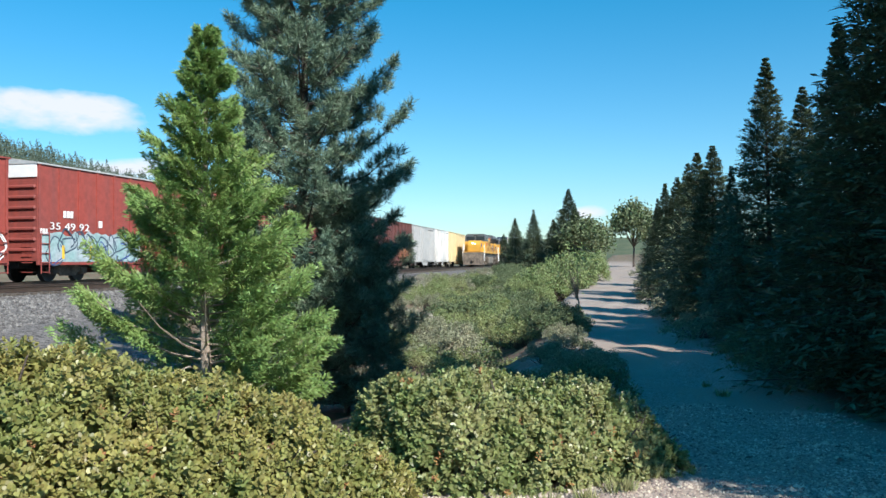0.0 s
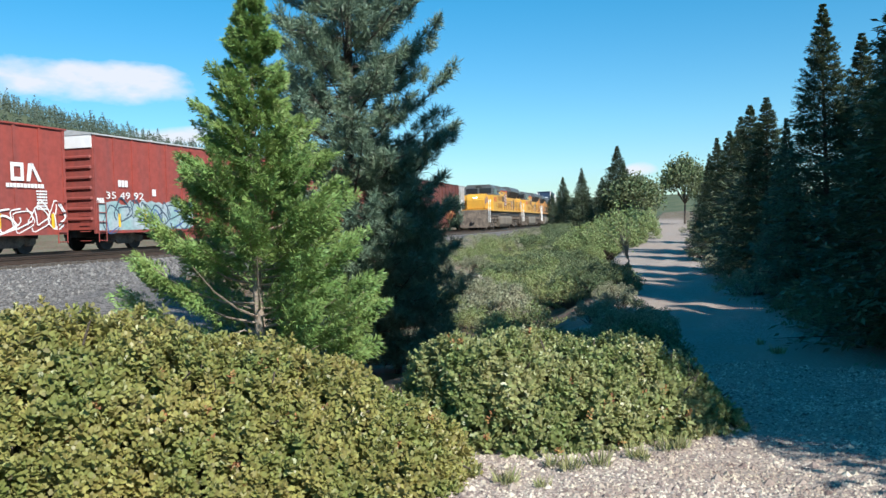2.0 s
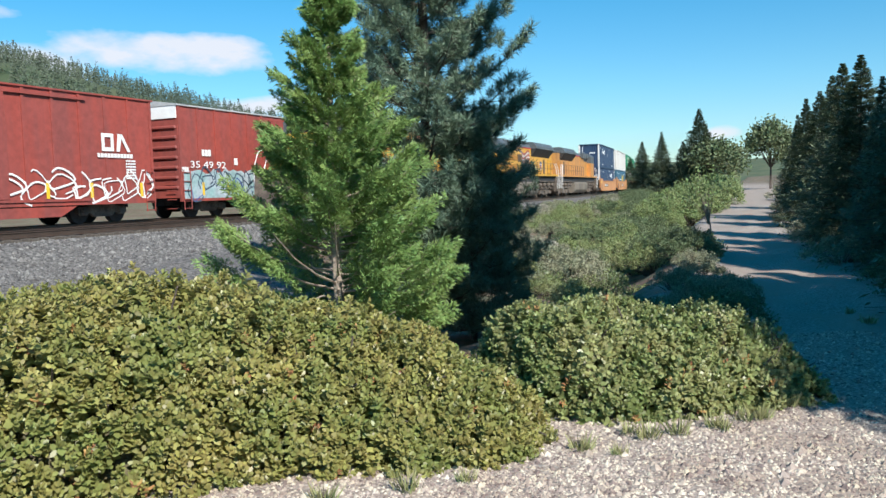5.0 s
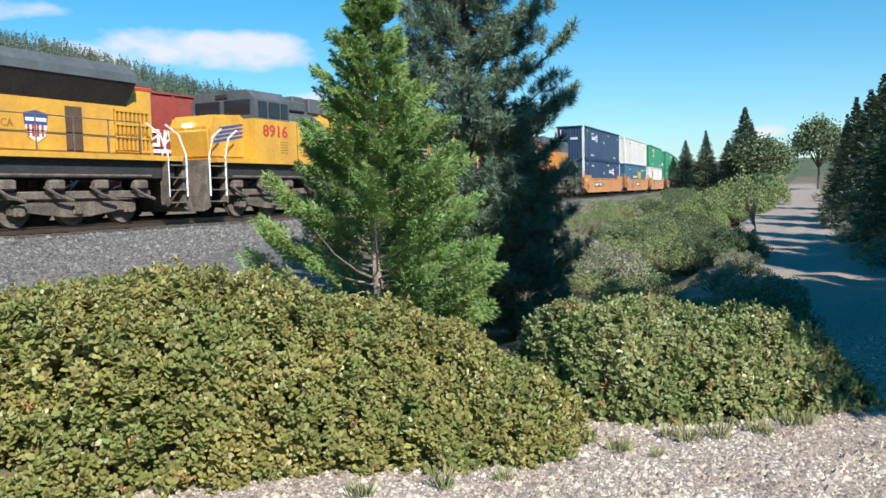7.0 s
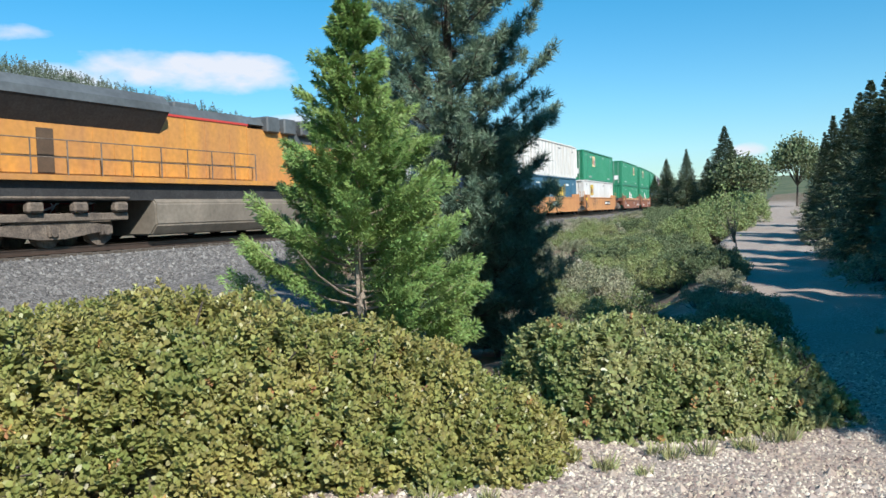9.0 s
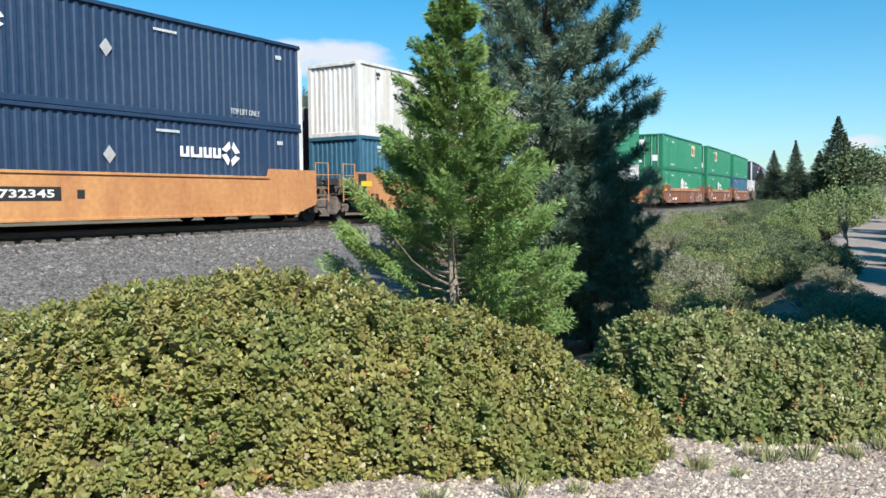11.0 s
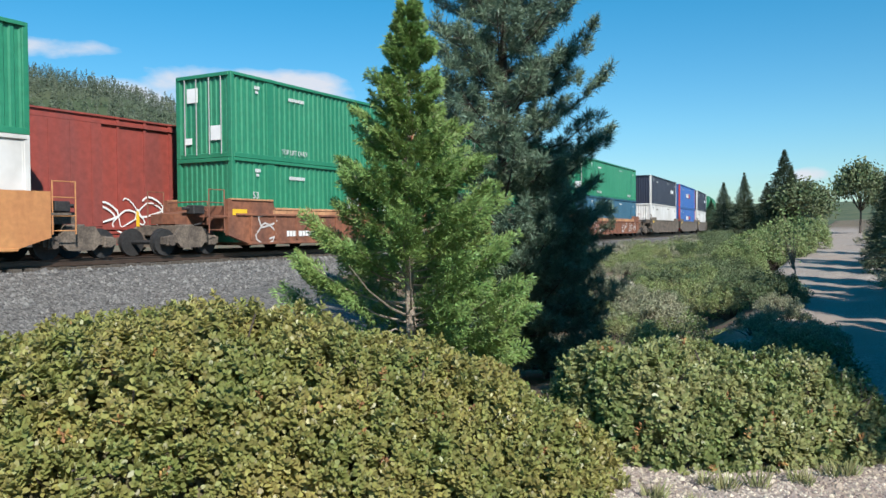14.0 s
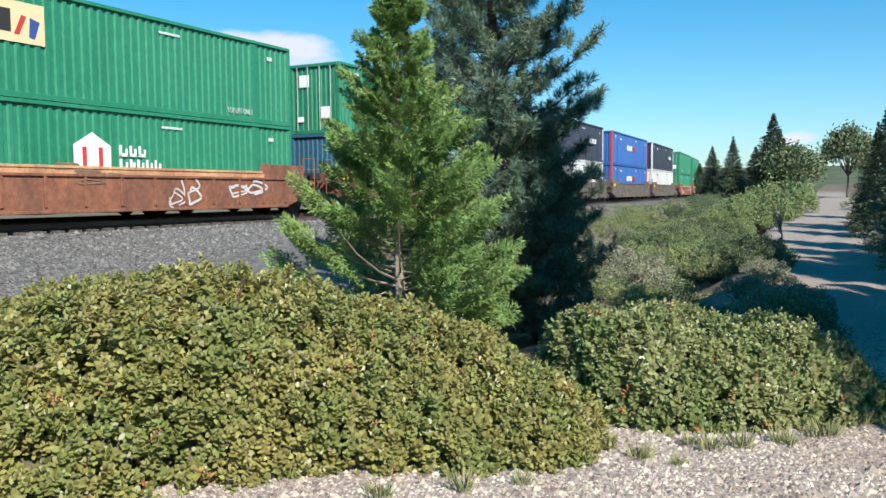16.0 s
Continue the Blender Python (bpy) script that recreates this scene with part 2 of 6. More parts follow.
def ground_material():
    """Grey ballast, pale road gravel, dry earth and grass litter, mixed by distance from the track line."""
    m = bpy.data.materials.new("ground_cover")
    m.use_nodes = True
    n, l = m.node_tree.nodes, m.node_tree.links
    p = n["Principled BSDF"]
    p.inputs["Roughness"].default_value = 0.95
    co = n.new("ShaderNodeTexCoord")
    def noise_tex(scale, detail=4.0):
        t = n.new("ShaderNodeTexNoise")
        t.inputs["Scale"].default_value, t.inputs["Detail"].default_value = scale, detail
        l.new(co.outputs["Object"], t.inputs["Vector"])
        return t.outputs["Fac"]
    def mix(fac, a, b):
        x = n.new("ShaderNodeMix"); x.data_type = "RGBA"
        for key, v in (("Factor", fac), ("A", a), ("B", b)):
            if hasattr(v, "is_linked") or hasattr(v, "links"):
                l.new(v, x.inputs[key])
            else:
                x.inputs[key].default_value = v
        return x.outputs["Result"]
    def rng(v, lo, hi, a=0.0, b=1.0):
        x = n.new("ShaderNodeMapRange")
        x.inputs["From Min"].default_value, x.inputs["From Max"].default_value = lo, hi
        x.inputs["To Min"].default_value, x.inputs["To Max"].default_value = a, b
        l.new(v, x.inputs["Value"])
        return x.outputs[0]
    def attr(name):
        x = n.new("ShaderNodeAttribute"); x.attribute_name = name
        return x.outputs["Fac"]
    vor = n.new("ShaderNodeTexVoronoi"); vor.inputs["Scale"].default_value = 19.0
    l.new(co.outputs["Object"], vor.inputs["Vector"])
    vorf = n.new("ShaderNodeTexVoronoi"); vorf.inputs["Scale"].default_value = 48.0
    l.new(co.outputs["Object"], vorf.inputs["Vector"])
    grey = n.new("ShaderNodeSeparateColor"); l.new(vor.outputs["Color"], grey.inputs[0])
    grey2 = n.new("ShaderNodeSeparateColor"); l.new(vorf.outputs["Color"], grey2.inputs[0])
    ballast = mix(rng(grey.outputs[0], 0, 1), (0.050, 0.046, 0.043, 1), (0.20, 0.187, 0.173, 1))
    road = mix(rng(grey2.outputs[0], 0, 1), (0.17, 0.135, 0.11, 1), (0.47, 0.405, 0.35, 1))
    road = mix(rng(noise_tex(0.5), 0.42, 0.65), road, (0.33, 0.26, 0.21, 1))
    earth = mix(rng(noise_tex(0.35, 6), 0.4, 0.6), (0.17, 0.10, 0.065, 1), (0.20, 0.155, 0.10, 1))
    earth = mix(rng(noise_tex(2.2, 6), 0.5, 0.62), earth, (0.085, 0.10, 0.045, 1))
    wood = mix(rng(noise_tex(0.03, 8), 0.4, 0.6), (0.05, 0.075, 0.03, 1), (0.10, 0.11, 0.05, 1))
    c = mix(attr("is_road"), earth, road)
    c = mix(attr("is_ballast"), c, ballast)
    c = mix(attr("is_wood"), c, wood)
    l.new(c, p.inputs["Base Color"])
    b = n.new("ShaderNodeBump"); b.inputs["Strength"].default_value, b.inputs["Distance"].default_value = 0.6, 0.03
    l.new(vor.outputs["Distance"], b.inputs["Height"]); l.new(b.outputs[0], p.inputs["Normal"])
    return m


M_GROUND = ground_material()

# ---- the lie of the land ----
TRACK_YAW = radians(61.0)
D = Vector((math.cos(TRACK_YAW), math.sin(TRACK_YAW), 0))
N = Vector((-D.y, D.x, 0))
NEAR_TRACK, FAR_TRACK = 20.9, 25.2  # metres from the camera's foot
BEND_AT, BEND_R = 24.0, 930.0


def rail_point(s, off):
    """Place and heading, s metres along the line, off metres to the left of the camera's foot."""
    base = D * s + N * off
    if s <= BEND_AT:
        return base, TRACK_YAW
    r = BEND_R - (off - NEAR_TRACK)
    a = (s - BEND_AT) / BEND_R
    return D * BEND_AT + N * off + D * (r * math.sin(a)) + N * (r * (1 - math.cos(a))), TRACK_YAW + a


def on_track(s, off, z=0.0):
    p, yaw = rail_point(s, off)
    return pose(p.x, p.y, z, 0, 0, math.degrees(yaw))


def sm(a, b, x):
    t = np.clip((x - a) / (b - a), 0, 1)
    return t * t * (3 - 2 * t)


def wob(x, y, k, seed=0.0):
    return (np.sin(x * k + seed) * np.cos(y * k * 1.3 + 1.7 * seed) + np.sin(x * k * 2.3 - y * k * 1.9 + seed) * 0.5) / 1.5


def land(x, y):
    """Height, and how far it is road, ballast or wooded hill."""
    x, y = np.asarray(x, float), np.asarray(y, float)
    s, b0 = x * D.x + y * D.y, x * N.x + y * N.y
    ss = np.clip(s - BEND_AT, 0, 400)
    b = b0 - ss * ss / (2 * BEND_R)
    r = np.hypot(x, y)
    az = np.degrees(np.arctan2(x, y))
    road_z = np.interp(s, [-50, 6, 15, 30, 58, 100, 160, 300, 600, 3000], [-0.85, -0.85, -1.25, -1.3, -0.95, -0.15, 0.9, 2.6, 5.0, 12.0])
    side = s * 0.049 + 0.35
    bb = b0 - side
    pad = 1.35 + 6.0 * sm(8.5, 2.5, s) + 0.9 * sm(34, 40, s) * sm(58, 48, s)
    low = np.minimum(-1.9 + 0.2 * wob(x, y, 0.4), road_z - 0.5)
    low = low + sm(60, 140, s) * (np.minimum(road_z, 0) - low) * 0.8
    z = road_z + (low - road_z) * sm(pad - 0.6, pad + 4.5, bb)
    # past the bushes the embankment's toe reaches out as one long slope to a gully beside the road
    toe = side + 3.4
    gully = -2.15 + sm(45, 100, s) * (np.minimum(road_z, 0) - 0.3 + 2.15)
    slope = road_z + (gully - road_z) * sm(side + pad - 0.3, toe, b0) + (-0.3 - gully) * np.clip((b - toe) / np.maximum(18.6 - toe, 1), 0, 1) ** 0.9
    slope = slope + 0.16 * wob(x, y, 0.55, 4.0) * sm(toe, toe + 2, b0) * (1 - sm(14, 17, b))
    z = z + (slope - z) * sm(11, 17, s) * (b0 > side)
    bank = np.interp(b, [13.0, 14.5, 16.6, 18.6, 28.3, 30.5, 33], [-1.9, -1.75, -1.0, -0.27, -0.27, -0.9, -1.0])
    z = np.where(b > 13.0, np.maximum(z, bank), z)
    z = np.where(b > 18.6, bank, z)
    z = z + 0.05 * wob(x, y, 1.7, 2.0) * (1 - sm(17, 18.6, b)) * sm(3, 8, r)
    z = z + np.where(bb < -2.6, 0.35 * sm(-2.6, -7, bb), 0)
    # the wooded hill behind the line, and a far ridge
    el = np.interp(az, [-180, -70, -35, -21, -8.4, 0, 8, 14, 30, 180], [2, 6.5, 10.4, 8.7, 5.4, 3.6, 1.2, 0.4, 0.2, 0.5])
    hill = np.tan(np.radians(el)) * 330 * sm(70, 330, r) * (1 + 0.05 * wob(x, y, 0.03, 1.0))
    hill = np.where(b > 33, hill * sm(33, 60, b), 0)
    z = np.maximum(z, np.where(b > 33, hill - 1, -9))
    ridge = np.interp(az, [-180, 5, 15, 22, 27, 33, 60, 180], [0, 1.2, 1.7, 1.5, 1.55, 1.3, 0.6, 0])
    z = np.maximum(z, np.tan(np.radians(ridge)) * 2400 * sm(1100, 2400, r) - 3 * sm(1200, 1100, r))
    foot = 15.0 - 8.0 * sm(20, 15, s)
    is_ballast = sm(foot, foot + 0.9, b) * (1 - sm(29, 31, b)) * (s < 300)
    is_road = (1 - sm(pad - 0.5, pad + 0.6, bb + 0.4 * wob(x, y, 1.1))) * sm(-3.4, -2.4, bb + 0.4 * wob(x, y, 0.9, 3.0))
    is_road = np.where((s < 9), np.maximum(is_road, (1 - sm(pad - 0.5, pad + 0.8, bb)) * sm(-6, -4, bb)), is_road)
    is_road = is_road * sm(160, 115, s)
    is_wood = np.maximum(sm(33, 45, b) * sm(-1, 6, hill), sm(250, 500, r))
    return z, is_road, is_ballast, is_wood


def height(x, y):
    return float(land(x, y)[0])


def ground_mesh():
    radii = np.concatenate([[0.3], np.geomspace(0.8, 12, 70), np.linspace(12.2, 34, 90), np.geomspace(34.5, 330, 110), np.geomspace(340, 4500, 50)])
    ang = np.radians(np.concatenate([np.linspace(-180, -46, 60), np.linspace(-45, 50, 380), np.linspace(51.5, 178.5, 56)]))
    rr, aa = np.meshgrid(radii, ang, indexing="ij")
    x, y = rr * np.sin(aa), rr * np.cos(aa)
    z, road, ballast, wood = land(x, y)
    nr, na = rr.shape
    verts = np.stack([x, y, z], -1).reshape(-1, 3)
    i, j = np.meshgrid(np.arange(nr - 1), np.arange(na), indexing="ij")
    jn = (j + 1) % na
    faces = np.stack([i * na + j, (i + 1) * na + j, (i + 1) * na + jn, i * na + jn], -1).reshape(-1, 4)
    verts = np.vstack([verts, [[0, 0, float(z[0].mean())]]])
    cap = [(len(verts) - 1, k, (k + 1) % na) for k in range(na)]
    me = bpy.data.meshes.new("ground")
    me.from_pydata(verts.tolist(), [], faces[:, ::-1].tolist() + [c[::-1] for c in cap])
    for name, v in (("is_road", road), ("is_ballast", ballast), ("is_wood", wood)):
        me.attributes.new(name, "FLOAT", "POINT").data.foreach_set("value", np.append(v.reshape(-1), 1.0 if name == "is_road" else 0.0).astype(np.float32))
    me.materials.append(M_GROUND)
    me.polygons.foreach_set("use_smooth", [True] * len(me.polygons))
    return me


ground = tagged(new("ground", ground_mesh()), "sloping ground of pale gravel, red earth and grey ballast", "ground", kind="structure")


# ---- making parts ----
def part(name, bm, mat, parent=None, label="", smooth=False):
    """Links a bmesh as one mesh object under a thing or a part."""
    me = bpy.data.meshes.new(name)
    bm.to_mesh(me)
    bm.free()
    for m in mat if isinstance(mat, (list, tuple)) else [mat]:
        me.materials.append(m)
    if smooth:
        me.polygons.foreach_set("use_smooth", [True] * len(me.polygons))
    ob = new(name, me)
    ob.parent = parent
    return tagged(ob, label)


def again(ob, parent, m=None):
    """Another part on the same mesh."""
    o = new(ob.name.split(".")[0], ob.data)
    o.parent = parent
    if m is not None:
        o.matrix_basis = m
    return o


def box(bm, x0, x1, y0, y1, z0, z1, bevel=0.0):
    v = [bm.verts.new(c) for c in ((x0, y0, z0), (x1, y0, z0), (x1, y1, z0), (x0, y1, z0), (x0, y0, z1), (x1, y0, z1), (x1, y1, z1), (x0, y1, z1))]
    fs = [bm.faces.new([v[k] for k in q]) for q in ((3, 2, 1, 0), (4, 5, 6, 7), (0, 1, 5, 4), (1, 2, 6, 5), (2, 3, 7, 6), (3, 0, 4, 7))]
    if bevel:
        bmesh.ops.bevel(bm, geom=list({e for f in fs for e in f.edges}), offset=bevel, segments=1, affect="EDGES")
    return bm


def prism(bm, pts, y0, y1):
    """A solid with the outline pts (x, z), between y0 and y1."""
    a = [bm.verts.new((x, y0, z)) for x, z in pts]
    b = [bm.verts.new((x, y1, z)) for x, z in pts]
    k = len(pts)
    bm.faces.new(a)
    bm.faces.new(b[::-1])
    for i in range(k):
        bm.faces.new((a[(i + 1) % k], a[i], b[i], b[(i + 1) % k]))
    bmesh.ops.recalc_face_normals(bm, faces=bm.faces)
    return bm


def extrude_x(bm, pts, x0, x1):
    """A solid with the cross-section pts (y, z), between x0 and x1."""
    a = [bm.verts.new((x0, y, z)) for y, z in pts]
    b = [bm.verts.new((x1, y, z)) for y, z in pts]
    k = len(pts)
    bm.faces.new(a)
    bm.faces.new(b[::-1])
    for i in range(k):
        bm.faces.new((a[(i + 1) % k], a[i], b[i], b[(i + 1) % k]))
    bmesh.ops.recalc_face_normals(bm, faces=bm.faces)
    return bm


def tube(bm, pts, r0, r1=None, sides=6):
    """A round bar along pts, from radius r0 to r1."""
    r1 = r0 if r1 is None else r1
    pts = [Vector(p) for p in pts]
    rings = []
    for i, p in enumerate(pts):
        d = (pts[min(i + 1, len(pts) - 1)] - pts[max(i - 1, 0)]).normalized()
        u = d.cross(Vector((0, 0, 1)) if abs(d.z) < 0.9 else Vector((1, 0, 0))).normalized()
        w = d.cross(u)
        r = r0 + (r1 - r0) * i / max(1, len(pts) - 1)
        rings.append([bm.verts.new(p + (u * math.cos(k * math.tau / sides) + w * math.sin(k * math.tau / sides)) * r) for k in range(sides)])
    for a, b in zip(rings, rings[1:]):
        for k in range(sides):
            bm.faces.new((a[k], a[(k + 1) % sides], b[(k + 1) % sides], b[k]))
    bm.faces.new(rings[0][::-1])
    bm.faces.new(rings[-1])
    return bm


def disc(bm, x, z, y0, y1, r, sides=16):
    """A short cylinder with its axis across the car."""
    pts = [(x + r * math.cos(k * math.tau / sides), z + r * math.sin(k * math.tau / sides)) for k in range(sides)]
    return prism(bm, pts, y0, y1)


def words(name, text, size, mat, parent, m, bold=0.0, width=None):
    """Lettering as a thin mesh; m places its baseline's start, reading along +x in its own plane."""
    cu = bpy.data.curves.new(name, "FONT")
    cu.body, cu.size, cu.extrude, cu.offset, cu.resolution_u = text, size, 0.004, bold, 2
    ob = bpy.data.objects.new(name, cu)
    me = bpy.data.meshes.new_from_object(ob)
    bpy.data.objects.remove(ob)
    bpy.data.curves.remove(cu)
    if width:
        xs = [v.co.x for v in me.vertices]
        k = width / (max(xs) - min(xs))
        for v in me.vertices:
            v.co.x *= k
    me.materials.append(mat)
    o = new(name, me)
    o.parent, o.matrix_basis = parent, m
    return o

# ---- railway track ----
def track(name, off):
    e = tagged(new(name), "rusty steel rails on weathered timber ties in grey ballast", "railway track", kind="structure")
    for side in (-0.75, 0.75):
        bm = bmesh.new()
        prev = None
        for s in np.arange(-70, 260, 6.0):
            p, yaw = rail_point(s, off + side)
            nx, ny = -math.sin(yaw), math.cos(yaw)
            ring = [bm.verts.new((p.x + nx * o, p.y + ny * o, z)) for o, z in ((-0.07, -0.18), (-0.07, -0.16), (-0.01, -0.14), (-0.01, -0.04), (-0.037, -0.03), (-0.037, 0), (0.037, 0), (0.037, -0.03), (0.01, -0.04), (0.01, -0.14), (0.07, -0.16), (0.07, -0.18))]
            if prev:
                for k in range(len(ring) - 1):
                    bm.faces.new((prev[k], prev[k + 1], ring[k + 1], ring[k]))
            prev = ring
        part("rail", bm, M_RAIL, e)
    bm = box(bmesh.new(), -0.115, 0.115, -1.3, 1.3, -0.42, -0.18, 0.012)
    first = part("tie", bm, M_TIE, e)
    first.matrix_basis = on_track(-24, off, 0)
    for k, s in enumerate(np.arange(-23.45, 120, 0.55)):
        again(first, e, on_track(s, off, random.uniform(-0.02, 0.0)))
    return e


track("track_1", NEAR_TRACK)
track("track_2", FAR_TRACK)

SPEED = 15.9
MOVES = []  # thing, train coordinate, height


def moving(ob, u, z=0.0, turn=0.0):
    MOVES.append((ob, u, z, turn))
    return ob


# ---- bogies ----
def bogie(parent, x, axles=2, pitch=1.78, r=0.42, name="bogie", mat=None):
    mat = mat or M_BOGIE
    half = pitch * (axles - 1) / 2
    bm = bmesh.new()
    for sy in (-1, 1):
        y = sy * 1.0
        pts = [(-half - 0.28, 0.36), (-half - 0.28, 0.58), (-half + 0.25, 0.66), (-0.45, 0.92), (0.45, 0.92), (half - 0.25, 0.66), (half + 0.28, 0.58), (half + 0.28, 0.36), (half - 0.3, 0.40), (0.4, 0.24), (-0.4, 0.24), (-half + 0.3, 0.40)]
        prism(bm, pts, y - 0.07, y + 0.07)
        for k in range(axles):
            ax = -half + k * pitch
            box(bm, ax - 0.17, ax + 0.17, y - 0.13 if sy < 0 else y - 0.05, y + 0.05 if sy < 0 else y + 0.13, 0.30, 0.62, 0.03)
            disc(bm, ax, 0.44, y + sy * 0.10, y + sy * 0.16, 0.13, 10)
        for ox in (-0.22, 0.0, 0.22):
            tube(bm, [(ox, y, 0.32 + 0.04 * j) for j in range(9)], 0.085, 0.085, 7)
    box(bm, -0.2, 0.2, -1.0, 1.0, 0.62, 0.98, 0.03)
    fr = part(name, bm, mat, parent)
    fr.matrix_basis = pose(x, 0, 0)
    for k in range(axles):
        bm = bmesh.new()
        for sy in (-1, 1):
            disc(bm, 0, r, sy * 0.70, sy * 0.83, r, 20)
            disc(bm, 0, r, sy * 0.64, sy * 0.70, r + 0.03, 20)
        tube(bm, [(0, -0.8, r), (0, 0.8, r)], 0.08)
        w = part("wheelset", bm, M_DARK if axles == 2 else M_BOGIE, fr)
        w.matrix_basis = pose(-half + k * pitch, 0, 0)
    return fr


# ---- containers ----
def bars(bm, x, z, widths, h, y):
    for w in widths:
        box(bm, x, x + w, y - 0.004, y, z, z + h)
        x += w * 1.22
    return bm


def container(mat, post, label, group, length=16.15, ribs=0.285, depth=0.045, smooth_side=False, high=2.9):
    """A corrugated 53 ft container, its base at z = 0, doors or end wall towards -x."""
    e = tagged(new("container"), label, "shipping container", group)
    hl, hw = length / 2, 1.295
    for sy in (-1, 1):
        bm = bmesh.new()
        xs = []
        x = -hl + 0.14
        if smooth_side:
            while x < hl - 0.2:
                xs += [(x, 0.0), (x + ribs * 0.95, 0.0), (x + ribs * 0.96, -0.008), (x + ribs * 0.99, -0.008)]
                x += ribs
        else:
            while x < hl - 0.2:
                xs += [(x, depth), (x + ribs * 0.36, depth), (x + ribs * 0.5, 0.0), (x + ribs * 0.86, 0.0)]
                x += ribs
        lo = [bm.verts.new((a, sy * (hw - 0.02 - dd), 0.16)) for a, dd in xs]
        hi = [bm.verts.new((a, sy * (hw - 0.02 - dd), high - 0.10)) for a, dd in xs]
        for k in range(len(xs) - 1):
            bm.faces.new((lo[k], lo[k + 1], hi[k + 1], hi[k]) if sy < 0 else (lo[k + 1], lo[k], hi[k], hi[k + 1]))
        part("side_panel", bm, mat, e)
    for sx in (-1, 1):
        bm = bmesh.new()
        ys = []
        y = -hw + 0.12
        while y < hw - 0.14:
            ys += [(y, 0.035), (y + 0.10, 0.035), (y + 0.13, 0.0), (y + 0.21, 0.0)]
            y += 0.24
        lo = [bm.verts.new((sx * (hl - 0.03 - dd), a, 0.16)) for a, dd in ys]
        hi = [bm.verts.new((sx * (hl - 0.03 - dd), a, high - 0.12)) for a, dd in ys]
        for k in range(len(ys) - 1):
            bm.faces.new((lo[k + 1], lo[k], hi[k], hi[k + 1]) if sx < 0 else (lo[k], lo[k + 1], hi[k + 1], hi[k]))
        part("end_panel", bm, mat, e)
    bm = box(bmesh.new(), -hl + 0.03, hl - 0.03, -hw + 0.05, hw - 0.05, high - 0.07, high - 0.03)
    part("roof", bm, mat, e)
    bm = bmesh.new()
    for sy in (-1, 1):
        box(bm, -hl + 0.1, hl - 0.1, sy * hw - 0.045, sy * hw + 0.045 if sy < 0 else sy * hw + 0.0, high - 0.11, high, 0.01)
    for sx in (-1, 1):
        box(bm, sx * hl - 0.05, sx * hl + 0.05, -hw + 0.1, hw - 0.1, high - 0.13, high - 0.002, 0.01)
    part("top_rail", bm, mat, e)
    bm = bmesh.new()
    for sy in (-1, 1):
        box(bm, -hl + 0.1, hl - 0.1, sy * (hw - 0.015) - 0.04, sy * (hw - 0.015) + 0.02, 0.0, 0.17, 0.012)
    for sx in (-1, 1):
        box(bm, sx * (hl - 0.04) - 0.04, sx * (hl - 0.04) + 0.04, -hw + 0.1, hw - 0.1, 0, 0.17, 0.012)
    box(bm, -hl + 0.1, hl - 0.1, -hw + 0.06, hw - 0.06, 0.05, 0.12)
    part("base_rail", bm, mat, e)
    for sx in (-1, 1):
        for sy in (-1, 1):
            bm = bmesh.new()
            box(bm, sx * (hl - 0.075) - 0.085, sx * (hl - 0.075) + 0.085, sy * (hw - 0.09) - 0.1, sy * (hw - 0.09) + 0.1, -0.005, high + 0.008, 0.015)
            part("corner_post", bm, post, e)
    # stacking posts at 40 ft
    for sx in (-1, 1):
        for sy in (-1, 1):
            bm = bmesh.new()
            box(bm, sx * 6.08 - 0.19, sx * 6.08 + 0.19, sy * (hw - 0.03) - 0.035, sy * (hw - 0.03) + 0.035, 0.16, high - 0.08, 0.01)
            box(bm, sx * 6.08 - 0.09, sx * 6.08 + 0.09, sy * (hw - 0.03) - 0.04, sy * (hw - 0.03) + 0.04, high - 0.1, high + 0.02, 0.01)
            part("stacking_post", bm, mat, e)
    return e, hl, hw


def decal(name, e, polys, mat, y, label=""):
    """Flat painted shapes on the near side: outlines in x, z."""
    bm = bmesh.new()
    for pts in polys:
        prism(bm, pts, y - 0.006, y)
    return part(name, bm, mat, e, label)


def rect(x0, x1, z0, z1):
    return [(x0, z0), (x1, z0), (x1, z1), (x0, z1)]


M_WELLT = material("faded_orange_flange", (0.60, 0.33, 0.165), 0.7, var=0.2, scale=1.6, fine=9, tint=(0.40, 0.19, 0.10))


